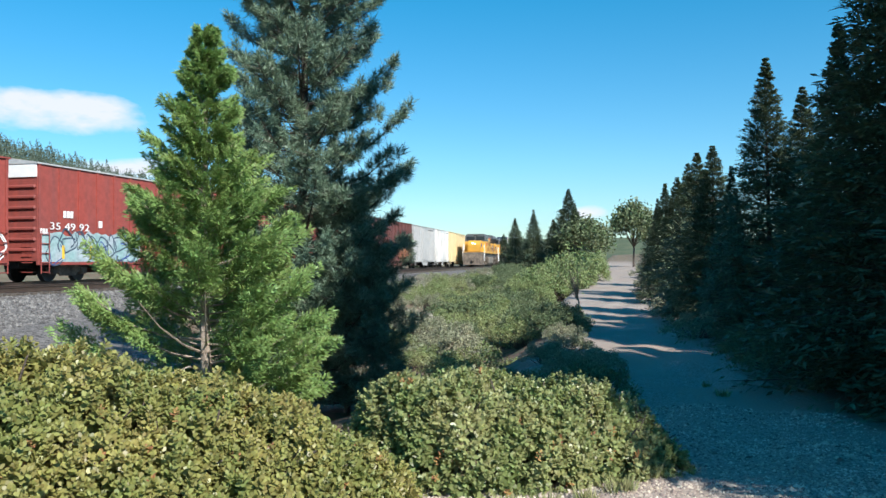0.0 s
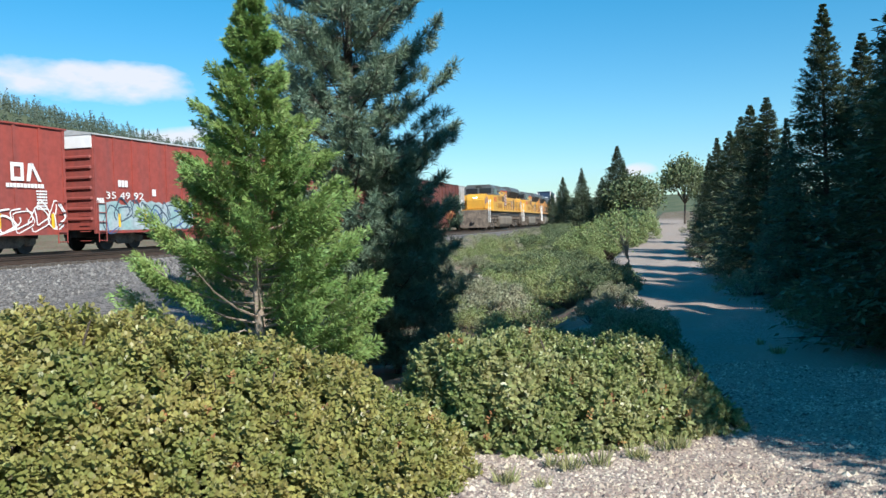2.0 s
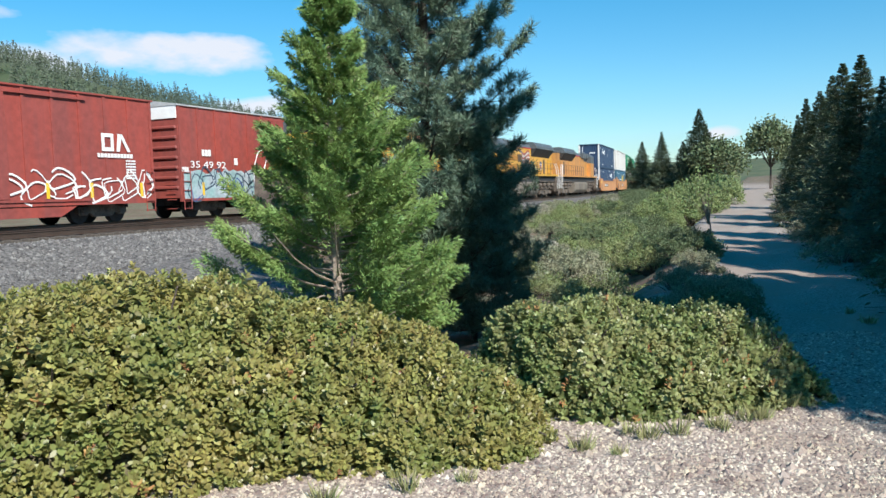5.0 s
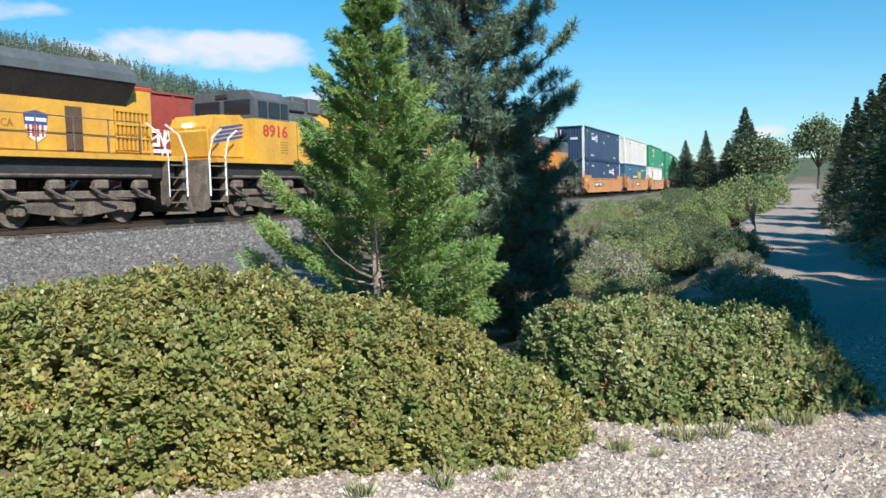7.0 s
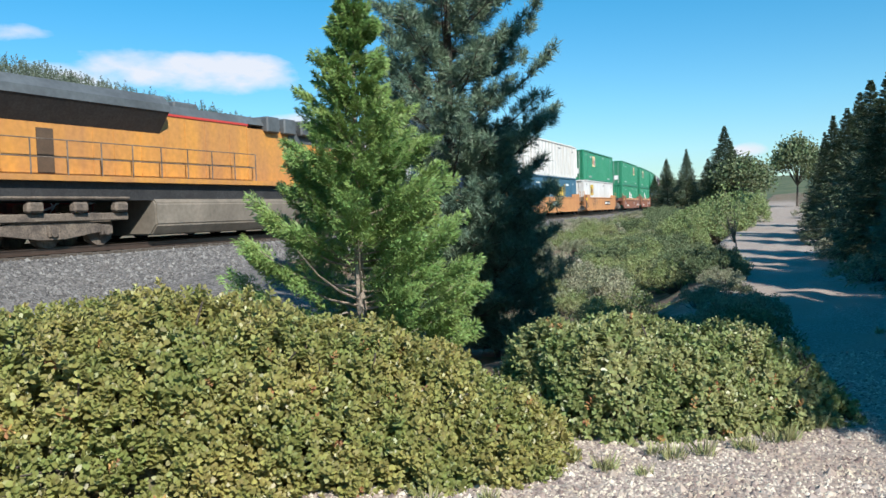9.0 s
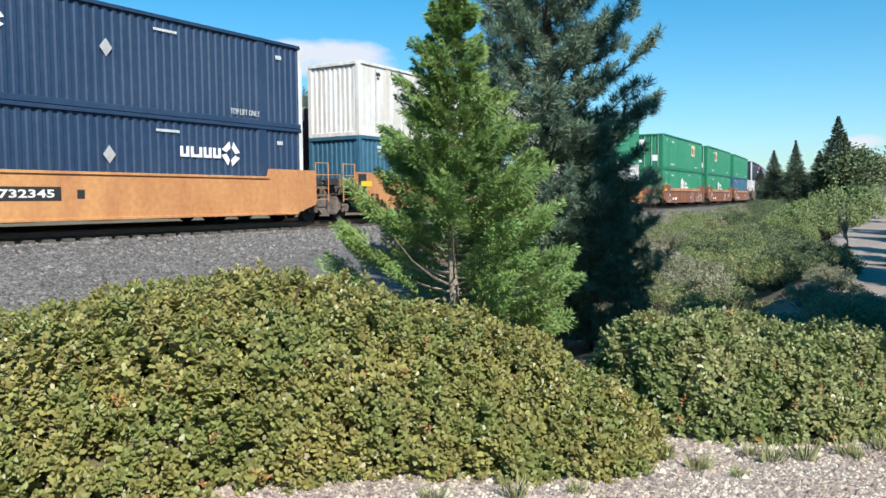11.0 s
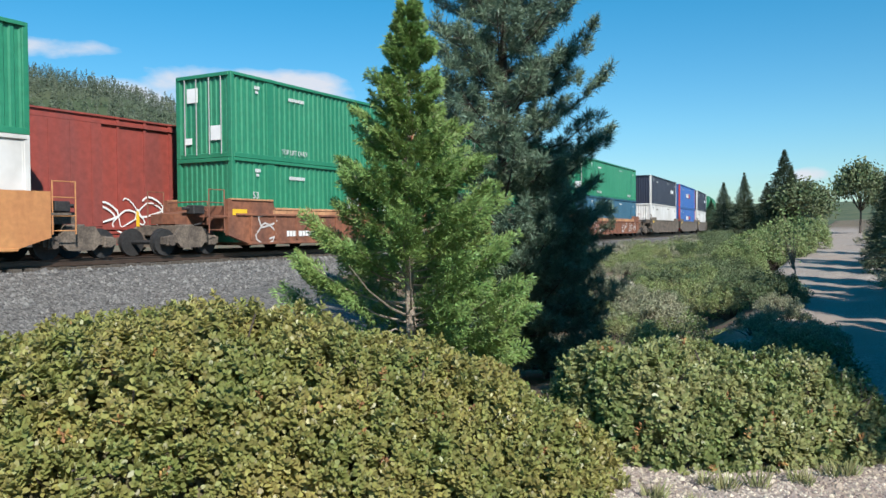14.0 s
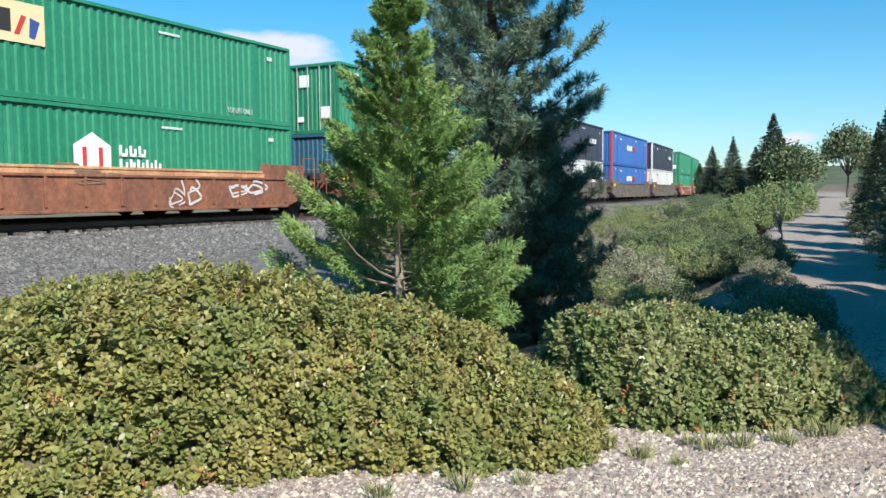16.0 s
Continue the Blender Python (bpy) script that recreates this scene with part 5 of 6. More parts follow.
def broad_bush(name, label, lobes, mat, count, size=0.046):
    """A dense evergreen bush over overlapping lobes (az, dist, top z, radius)."""
    c0 = at(lobes[len(lobes) // 2][0], lobes[len(lobes) // 2][1])
    e = tagged(new(name), label, "bush", "foreground bushes")
    e.location = c0
    o = np.array(c0)
    C, R_ = [], []
    for az, dd, top, rad in lobes:
        p = at(az, dd)
        base = p.z - 0.25
        C.append((p.x, p.y, base))
        R_.append((rad, rad, top - base))
    C, R_ = np.array(C), np.array(R_)
    pos, nor = [], []
    for c, r in zip(C, R_):
        k = int(count / len(C))
        v = unit(RNG.normal(size=(k, 3)))
        v[:, 2] = np.abs(v[:, 2])
        pos.append(c + v * r)
        nor.append(unit(v / r))
    pos, nor = np.vstack(pos), np.vstack(nor)
    # lumps as wide as a bough, lumps as wide as a shoot, and hollows that open into the shade
    q = pos * 1.0
    w1 = np.sin(q[:, 0] * 5.3 + 1.1) * np.sin(q[:, 1] * 4.7 + 0.4) + np.sin(q[:, 2] * 6.9 + q[:, 0] * 2.6)
    w2 = np.sin(q[:, 0] * 13.1 + q[:, 2] * 5.0) * np.cos(q[:, 1] * 11.7 - q[:, 2] * 9.0)
    w3 = np.sin(q[:, 0] * 4.1 + 2.0 + 1.5 * np.sin(q[:, 2] * 3.0)) * np.sin(q[:, 2] * 7.7 + 1.0 + 2.0 * np.sin(q[:, 0] * 1.9)) * np.cos(q[:, 1] * 3.1)
    hollow = np.clip((w3 - 0.55) / 0.3, 0, 1)
    shift = 0.035 * w1 + 0.035 * w2 - 0.26 * hollow - 0.04
    inner = RNG.random(len(pos)) < 0.30
    shift = shift - np.where(inner, RNG.uniform(0.06, 0.24, len(pos)), 0) + RNG.normal(size=len(pos)) * 0.018
    pos = pos + nor * shift[:, None]
    keep = pos[:, 2] > land(pos[:, 0], pos[:, 1])[0] - 0.02
    for c, r in zip(C, R_):
        keep &= (((pos - c) / r) ** 2).sum(1) > np.where(inner, 0.40, 0.62)
    pos, nor = pos[keep], nor[keep]
    n = len(pos)
    stem = unit(nor * 0.75 + np.array([0.05, -0.1, 0.45]) + RNG.normal(size=(n, 3)) * 0.30)
    # each shoot ends in a rosette of leaves, steep at the tip and spreading below
    m = 11
    side = unit(np.cross(stem, RNG.normal(size=(n, 3))))
    other = np.cross(stem, side)
    j = np.arange(m)
    phi = (j * 2.4)[None, :, None] + RNG.normal(size=(n, m, 1)) * 0.3
    radial = side[:, None] * np.cos(phi) + other[:, None] * np.sin(phi)
    tilt = np.radians(30 + 62 * j / (m - 1))[None, :, None] + RNG.normal(size=(n, m, 1)) * 0.22
    ax = stem[:, None] * np.cos(tilt) + radial * np.sin(tilt)
    nrm = stem[:, None] * np.sin(tilt) - radial * np.cos(tilt) + RNG.normal(size=(n, m, 3)) * 0.22 + np.array([0.12, -0.38, 0.40])
    lp = pos[:, None] - stem[:, None] * (0.009 * j)[None, :, None] * RNG.uniform(0.7, 1.3, (n, 1, 1))
    ln = (size * RNG.uniform(0.75, 1.2, (n, 1)) * (0.72 + 0.36 * np.minimum(1, j / 4))[None] * RNG.uniform(0.85, 1.15, (n, m))).reshape(-1)
    lp, ax, nrm = lp.reshape(-1, 3) - o, ax.reshape(-1, 3), nrm.reshape(-1, 3)
    wd = ln * RNG.uniform(0.56, 0.74, len(ln))
    dead = np.repeat(RNG.random(n) < 0.012 + 0.02 * (w2[keep] > 0.6), m)
    v, n_ = leaves(lp[~dead], ax[~dead], nrm[~dead], ln[~dead], wd[~dead])
    foliage("leaves", v, n_, mat, e)
    v, n_ = leaves(lp[dead], ax[dead], nrm[dead], ln[dead] * 0.85, wd[dead] * 0.6)
    foliage("withered_leaves", v, n_, M_LEAF_DEAD, e, "rust-brown withered leaves")
    bm = bmesh.new()
    rnd = random.Random(len(lobes))
    for c, r in zip(C, R_):
        for _ in range(16):
            a, q = rnd.uniform(0, math.tau), rnd.uniform(0.3, 0.9)
            tip = Vector(c) + Vector((math.cos(a) * r[0] * q, math.sin(a) * r[1] * q, r[2] * math.sqrt(max(0.05, 1 - q * q)) * 0.95))
            root = Vector((c[0] + math.cos(a) * 0.25, c[1] + math.sin(a) * 0.25, height(c[0], c[1]) - 0.05))
            mid = root.lerp(tip, 0.5) + Vector((rnd.uniform(-0.15, 0.15), rnd.uniform(-0.15, 0.15), 0.1))
            tube(bm, [root - c0, mid - c0, tip - c0], 0.018, 0.005, 4)
    part("stem", bm, M_BARK, e, "reddish-brown woody stems")
    # a solid dim core, its colour standing in for shade behind the leaves
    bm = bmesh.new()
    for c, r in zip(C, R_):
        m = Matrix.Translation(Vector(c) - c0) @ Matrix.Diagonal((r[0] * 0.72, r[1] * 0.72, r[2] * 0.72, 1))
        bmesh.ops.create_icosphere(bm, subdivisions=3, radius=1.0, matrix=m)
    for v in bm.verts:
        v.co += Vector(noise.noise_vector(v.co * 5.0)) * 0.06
    part("shade_core", bm, M_SHADE_CORE, e, "solid dim core standing in for the shade inside the bush")
    return e


# dull brown-green with the bush's inner shade put into the colour
M_SHADE_CORE = material("shaded_bush_core", (0.13, 0.115, 0.062), 1.0, var=0.5, scale=5, fine=30, bump=1.0)

broad_bush("manzanita_bush", "broad yellow-green manzanita bush with thick oval leaves at the gravel edge",
           [(-46, 5.3, 0.1, 1.25), (-38, 5.3, 0.12, 1.2), (-30, 5.3, 0.15, 1.15), (-23, 5.4, 0.26, 1.15), (-16.5, 5.5, 0.37, 1.15), (-11, 5.5, 0.27, 1.12), (-5, 5.5, 0.10, 1.08), (0.5, 5.4, -0.09, 0.98), (4.8, 5.25, -0.30, 0.82), (7.4, 5.2, -0.52, 0.58)], M_LEAF, 30000, 0.041)
broad_bush("manzanita_bush", "leafy green manzanita bush with pale-edged leaves beside the road",
           [(9.6, 6.2, -0.32, 0.38), (11.8, 6.1, -0.08, 0.62), (14.6, 6.15, -0.02, 0.85), (18.4, 6.35, -0.08, 0.9), (22.0, 6.6, -0.12, 0.9), (25.2, 6.75, -0.33, 0.74)], M_LEAF_B, 16000, 0.041)


def plumes(g, base, d, up, length, m, spread, blade, wide, thick=0.05, lift=0.0):
    """Feathered sprays: each one a flat plume of small blades along its axis."""
    n = len(base)
    d = unit(d)
    side = unit(np.cross(d, up))
    nn = np.cross(side, d)
    u = g.random((n, m, 1)) ** 0.85
    w = g.uniform(-1, 1, (n, m, 1))
    prof = np.minimum(1, u * 3.5 + 0.25) * (1 - u) ** 0.55
    L = np.asarray(length).reshape(n, 1, 1)
    D3, S3, N3 = d[:, None], side[:, None], nn[:, None]
    pos = base[:, None] + D3 * L * u + S3 * (w * prof * spread * L) + N3 * (L * (lift * u * u - 0.10 * w * w * prof) + g.normal(size=(n, m, 1)) * thick * L)
    ax = D3 * 0.8 + S3 * w * 0.9 + g.normal(size=(n, m, 3)) * 0.28
    nr = N3 + g.normal(size=(n, m, 3)) * 0.45
    k = n * m
    return leaves(pos.reshape(k, 3), ax.reshape(k, 3), nr.reshape(k, 3), blade * g.uniform(0.65, 1.35, k), wide * g.uniform(0.7, 1.3, k), "blade")


def conifer(name, label, hgt, radius, mat, style, seed, group="", bare=0.08, whorls=20, per=6, trunk_r=0.1, power=0.8, dead=0):
    """A trunk with whorled limbs that carry fans (cedar), needle tufts (pine) or drooping boughs (fir); its foot at the origin."""
    g = np.random.default_rng(seed)
    e = tagged(new(name), label, "conifer", group)
    bm = bmesh.new()
    tube(bm, [(0.006 * hgt * math.sin(5 * t + seed), 0, hgt * t - (0.5 if t == 0 else 0)) for t in np.linspace(0, 1, 10)], trunk_r, 0.008, 8)
    wood = M_BARK_PALE if style == "cedar" else M_BARK
    part("trunk", bm, wood, e)
    limbs = bmesh.new()
    B, A, L = [], [], []
    zup = np.array([0.0, 0.0, 1.0])
    for i in range(whorls):
        t0 = bare + ((0.95 if style == "cedar" else 1.0) - bare) * (i / (whorls - 1)) ** 0.95
        turn = g.uniform(0, math.tau)
        for k in range(per):
            t = min(0.995, t0 + g.uniform(-0.4, 0.4) * (1 - bare) / whorls)
            a = turn + (k + g.uniform(-0.35, 0.35)) * math.tau / per
            reach = radius * (max(0.0, 1 - (t - bare) / (1 - bare)) ** power + 0.03)
            if style == "cedar" and t < 0.16:
                reach *= 0.78
            reach *= g.uniform(0.74, 1.08 if style == "pine" else 1.14) * (1 + (0.16 * math.cos(a) if style == "pine" else 0.0))
            rise = {"cedar": g.uniform(-0.05, 0.3) + 0.5 * t, "pine": g.uniform(-0.12, 0.25) + 0.45 * t, "fir": g.uniform(-0.34, 0.0) + 0.75 * t}[style]
            d = np.array([math.cos(a), math.sin(a), rise])
            base = np.array([0, 0, hgt * t])
            sag = g.uniform(0.05, 0.2) * reach
            bend = lambda u: base + d * reach * u + zup * (0.16 * reach * u ** 3 - sag * 2 * u * (1 - u))
            tube(limbs, [bend(u) for u in ((0, 0.35, 0.7, 1.0) if style != "fir" else (0, 0.85))], max(0.007, trunk_r * 0.26 * reach / radius), 0.004, 4 if style != "fir" else 3)
            out = unit(d[None])[0]
            side = np.array([-out[1], out[0], 0.0])
            if style == "cedar":
                if t < 0.34 and math.sin(a) < -0.5 and -0.7 < math.cos(a) < 0.35:
                    continue
                start = 0.4 if t < 0.40 and math.cos(a) < 0.3 else 0.28
                for u in np.arange(start, 1.01, 0.095 / max(reach, 0.3)):
                    for w in (-1, 1, 0):
                        if w == 0 and u < 0.8:
                            continue
                        B.append(bend(u) + g.normal(size=3) * 0.02)
                        A.append(out * g.uniform(0.7, 1.0) + side * w * g.uniform(0.35, 0.75) + zup * g.uniform(-0.25, 0.38))
                        L.append(g.uniform(0.28, 0.48) * (0.24 + 0.76 * min(1, reach / 1.0)) * (1.1 - 0.25 * u))
            elif style == "pine":
                for u in np.arange(0.22, 1.01, 0.17 / max(reach, 0.35)):
                    for w in (-1, 1, 0):
                        if (w == 0 and u < 0.8) or g.random() < 0.12:
                            continue
                        stalk = g.uniform(0.10, 0.34) * (1.15 - 0.5 * u) * (w != 0)
                        tip = bend(u) + side * w * stalk + out * stalk * 0.5 + zup * g.uniform(0.0, 0.14)
                        if stalk > 0.12:
                            tube(limbs, [bend(u), tip], 0.007, 0.004, 3)
                        B.append(tip)
                        A.append(out * 0.5 + side * w * 0.35 + zup * g.uniform(0.35, 0.9))
                        L.append(g.uniform(0.8, 1.2))
            else:
                for u, w, q in ((0.05, 0, 1.0), (0.28, -1, 0.50), (0.28, 1, 0.50), (0.5, -1, 0.42), (0.5, 1, 0.42), (0.72, -1, 0.30), (0.72, 1, 0.30)):
                    B.append(bend(u))
                    A.append(out + side * w * g.uniform(0.6, 0.95) + zup * g.uniform(-0.25, 0.05))
                    L.append(reach * q * g.uniform(0.85, 1.15))
    if style == "fir":
        tagged(part("limbs", limbs, wood, e), kind="stuff")
    else:
        part("limb", limbs, wood, e)
    B, A, L = np.array(B), np.array(A), np.array(L)
    if style == "cedar":
        v, n_ = plumes(g, B, A, zup + np.array([0.2, -0.6, 0.0]) + g.normal(size=A.shape) * 0.3, L, 112, 0.40, 0.066, 0.0145, 0.045, 0.14)
    elif style == "fir":
        v, n_ = plumes(g, B, A, zup + np.array([0.12, -0.35, 0.0]) + g.normal(size=A.shape) * 0.15, L, 30, 0.30, np.repeat(0.05 + 0.12 * np.minimum(1, L / 0.9), 30), np.repeat(0.018 + 0.030 * np.minimum(1, L / 0.9), 30), 0.05, -0.06)
    else:
        m = 96
        n, ax = len(B), unit(A)[:, None]
        nd = ax * 0.55 + g.normal(size=(n, m, 3)) * 0.62
        pos = B[:, None] + ax * g.uniform(-0.09, 0.07, (n, m, 1)) + g.normal(size=(n, m, 3)) * 0.018
        k = n * m
        v, n_ = leaves(pos.reshape(k, 3), nd.reshape(k, 3), g.normal(size=(k, 3)), (0.145 * L[:, None] * g.uniform(0.75, 1.2, (n, m))).reshape(-1), np.full(k, 0.0112), "blade")
    foliage("crown", v, n_, mat, e)
    for k in range(dead):
        a, z = g.uniform(math.pi * 0.9, math.pi * 1.9), hgt * g.uniform(0.12, 0.40)
        ln = radius * g.uniform(0.3, 0.62)
        q = [(math.cos(a) * ln * u, math.sin(a) * ln * u, z + ln * (0.25 * u - 0.3 * u * u + 0.05 * math.sin(6 * u))) for u in (0, 0.3, 0.6, 1.0)]
        part("dead_twig", tube(bmesh.new(), q, 0.013, 0.004, 4), M_TWIG, e, "bare pale twig")
    return e


cedar = conifer("cedar_tree", "young bright-green cedar with bare pale lower twigs", 5.2, 1.58, M_CEDAR, "cedar", 21, bare=0.06, whorls=21, per=7, trunk_r=0.085, power=1.22, dead=8)
cedar.location = at(-2.25, 10.4) + Vector((0, 0, -0.05))
cedar.scale = (1, 1, (3.72 - cedar.location.z) / 5.2)
pine = conifer("pine_tree", "tall grey-green pine with long-needled tufts and open crown", 11.0, 1.95, M_PINE, "pine", 5, bare=0.06, whorls=31, per=7, trunk_r=0.12, power=0.55, dead=6)
pine.location = at(4.15, 14.0)
small = conifer("pine_tree", "low dark pine with dense drooping boughs in the shade", 3.4, 1.0, M_PINE, "pine", 8, bare=0.04, whorls=12, per=7, trunk_r=0.06, power=0.5)
small.location = at(7.2, 13.4)

# ---- firs along the road ----
firs = [conifer("fir_tree", "dark green fir with layered drooping boughs beside the road", 8.0, r, M_FIR, "fir", sd, "firs along the road", bare=0.03, whorls=46, per=7, trunk_r=0.11, power=pw)
        for r, sd, pw in ((2.35, 31, 1.1), (2.1, 32, 1.2), (2.6, 33, 1.05))]
ROAD_AZ = 26.2
spots = [(36.0, 20, 13.0), (40.3, 18.5, 14.6), (44.2, 12.5, 22.0), (32.6, 27, 7.6), (33.8, 24, 6.2), (31.6, 31, 7.2), (30.3, 38, 5.6), (29.5, 45, 5.2), (31.0, 42, 6.5), (38.2, 23, 11.0), (29.0, 56, 4.2)]
placed = []
for az, dd, el in spots:
    p = at(az, dd)
    placed.append((p, EYE + dd * math.tan(radians(el)) - p.z))
rnd = random.Random(4)
ra = radians(ROAD_AZ)
along, right = Vector((math.sin(ra), math.cos(ra), 0)), Vector((math.cos(ra), -math.sin(ra), 0))
for a, r, h in ((4.9, 5.3, 8.6), (5.6, 7.6, 9.5), (8.2, 8.6, 9.0), (3.2, 8.8, 8.0), (11.5, 8.8, 8.5), (3.3, 10.8, 9.0), (-2.4, 13.5, 9.5), (2.6, 13.0, 9.5)):
    p = along * a + right * r
    placed.append((Vector((p.x, p.y, height(p.x, p.y))), h))
for x, y, h in ((7.7, 0.4, 17.0), (9.6, 3.0, 12.0), (8.7, -2.0, 18.0), (9.7, -0.2, 16.5), (11.6, 0.8, 14.5), (10.8, 5.6, 10.0), (12.9, 3.6, 12.5), (8.6, 6.4, 7.0), (11.5, -4.6, 15.0), (12.9, 11.6, 10.0), (14.4, 13.0, 10.5), (15.6, 10.6, 11.0), (17.2, 15.2, 10.5)):
    placed.append((Vector((x, y, height(x, y))), h))
for k in range(16):
    p = along * rnd.uniform(2, 60) + right * rnd.uniform(11.5, 20)
    placed.append((Vector((p.x, p.y, height(p.x, p.y))), rnd.uniform(6.5, 9.5)))
for k, (p, h) in enumerate(placed):
    src = firs[k % 3]
    m = Matrix.Translation(p) @ pose(0, 0, 0, 0, 0, 77.0 * k)
    f = src if k < 3 else copy_thing(src, m)
    f.matrix_basis = m
    f.scale = (h / 8.0 * (0.93 + 0.1 * (k % 4)) * (1.0 if h < 9 else 0.85 if h < 13.5 else 0.6) * (0.72 if math.hypot(p.x, p.y) < 9.5 and h < 13.5 else 1.0) ,) * 2 + (h / 8.0,)
# far conifers between the road and the line
for k, (az, dd, el) in enumerate(((19.2, 95, 3.0), (20.5, 92, 3.6), (21.9, 100, 2.9), (22.95, 90, 5.0), (23.4, 97, 3.9), (16.3, 170, 1.9), (12.2, 190, 2.2), (17.6, 150, 1.5), (18.4, 140, 1.9))):
    p = at(az, dd)
    h = EYE + dd * math.tan(radians(el)) - p.z
    f = copy_thing(firs[k % 3], Matrix.Translation(p) @ pose(0, 0, 0, 0, 0, 50 * k))
    f.scale = (h / 8.0 * 1.25,) * 2 + (h / 8.0,)
    tagged(f, "distant dark conifer standing between road and railway", group="distant conifers")


def shrub(label, mat, w, h, clumps, each, size, seed, upright=0.3, ragged=1.0):
    """A mound of leafy clumps on fine stems, its foot at the origin."""
    g = np.random.default_rng(seed)
    e = tagged(new("shrub"), label, "shrub", "shrubs on the bank")
    bm = bmesh.new()
    cl = []
    for _ in range(clumps):
        a, q = g.uniform(0, math.tau), math.sqrt(g.random())
        tip = np.array([math.cos(a) * w * q, math.sin(a) * w * q, h * (0.22 + 0.72 * math.sqrt(max(0, 1 - q * q))) * (1 + ragged * g.uniform(-0.28, 0.12)) * g.uniform(0.25, 1.0) ** 0.5])
        tube(bm, [(tip[0] * 0.12, tip[1] * 0.12, -0.15), tuple(tip * np.array([0.6, 0.6, 0.55])), tuple(tip)], 0.014, 0.004, 3)
        cl.append(tip)
    part("stem", bm, M_BARK, e)
    cl = np.array(cl)
    count = clumps * each
    r = w * g.uniform(0.10, 0.19, clumps)
    ball = unit(g.normal(size=(count, 3))) * g.random((count, 1)) ** 0.4
    pos = np.repeat(cl, each, 0) + ball * np.repeat(r, each)[:, None] * np.array([1, 1, 0.8])
    pos[:, 2] = np.maximum(pos[:, 2], 0.02)
    nrm = unit(ball + g.normal(size=(count, 3)) * 0.7 + np.array([0.1, -0.1, 0.5]))
    ax = unit(ball * np.array([1, 1, 1 + upright]) + g.normal(size=(count, 3)) * 0.5)
    v, n_ = leaves(pos, ax, nrm, size * g.uniform(0.6, 1.4, count), size * g.uniform(0.38, 0.62, count), "blade")
    foliage("leaves", v, n_, mat, e)
    return e


kinds = [shrub("grey-green rounded scrub on the railway bank", M_SHRUB, 1.1, 0.9, 60, 100, 0.066, 51),
         shrub("dark green dense scrub in the gully", M_SHRUB_D, 1.2, 1.0, 62, 105, 0.07, 52),
         shrub("pale loose willow shrub by the sandy road", M_WILLOW, 1.3, 2.5, 80, 80, 0.10, 53, 0.6),
         shrub("low bright green scrub spreading over the bank", M_CARPET, 1.25, 0.85, 70, 95, 0.06, 54),
         shrub("bleached dry brush on the embankment slope", M_BLEACHED, 0.9, 0.7, 50, 70, 0.075, 55, 0.8)]
spots = []
rnd = random.Random(11)
for _ in range(1500):
    s_, b_ = rnd.uniform(14, 95), rnd.uniform(2.6, 16.0)
    p = D * s_ + N * b_
    az = math.degrees(math.atan2(p.x, p.y))
    dd = p.length
    gully_b = 0.22 * (s_ - 13)
    if dd < 15 or az < 9.5 or (az < 12.4 and dd < 23) or b_ < gully_b - 1.2 or any((p - q).length < 1.3 for q, _, _ in spots):
        continue
    if (18 < s_ < 24 and b_ < 5.2) or (az > 21.0 and 21 < dd < 62) or (az > 19.4 and 36 < dd < 62):
        continue
    if b_ < gully_b + 0.9:
        k, size = 1, rnd.uniform(0.9, 1.3)
    elif b_ > 12.5 or (az < 14.2 and dd < 45):
        k = rnd.choice((0, 0, 4, 4, 3))
        size = rnd.uniform(0.5, 1.05)
    else:
        k = rnd.choice((3, 3, 1, 0, 3, 1))
        size = rnd.uniform(0.55, 1.3)
    spots.append((p, k, size * (0.75 if dd < 22 else 1.0)))
    if len(spots) > 170:
        break
for az, dd, sc in ((20.3, 47, 0.95), (21.4, 50, 1.25), (22.6, 52, 1.35), (23.4, 56, 1.2), (22.0, 57, 1.3), (19.6, 50, 0.8), (24.0, 64, 1.2), (21.0, 45, 0.7), (24.5, 72, 1.2)):
    spots.append((at(az, dd), 2, sc))
for az, dd, sc in ((22.4, 22.5, 0.75), (21.9, 25.0, 0.85), (21.4, 28.0, 0.95), (21.0, 31.0, 1.0), (20.6, 35.0, 1.05), (20.1, 39.0, 1.1), (19.6, 44.0, 1.2), (22.5, 26.5, 0.6), (21.8, 30.5, 0.7)):
    spots.append((at(az, dd), 1, sc))
for az, dd, sc in ((37, 15.5, 0.8), (39.5, 14.5, 0.75), (31.5, 22, 0.8), (30.2, 30, 0.9), (29.2, 38, 1.1), (28.8, 50, 1.2), (35, 17.5, 0.6), (42, 12.6, 0.6), (28.6, 70, 1.5), (24.8, 80, 1.3)):
    spots.append((at(az, dd), 1 if dd < 18 else 0, sc))
for az, dd, sc in ((21.8, 10.2, 0.42), (24.2, 10.6, 0.5), (23.2, 13.0, 0.55), (24.4, 14.5, 0.5), (21.2, 15.8, 0.5), (23.0, 17.6, 0.55), (22.6, 20.5, 0.5), (14.2, 9.8, 0.3), (16.4, 10.4, 0.35), (18.8, 11.0, 0.35)):
    spots.append((at(az, dd), 0 if dd > 12 else 1, sc))
used = [False] * len(kinds)
for k, (p, kind, sc) in enumerate(spots):
    m = Matrix.Translation((p.x, p.y, height(p.x, p.y))) @ pose(0, 0, 0, 0, 0, 63 * k)
    f = kinds[kind] if not used[kind] else copy_thing(kinds[kind], m)
    used[kind] = True
    f.matrix_basis = m
    f.scale = (sc * (0.9 + 0.06 * (k % 5)),) * 2 + (sc,)


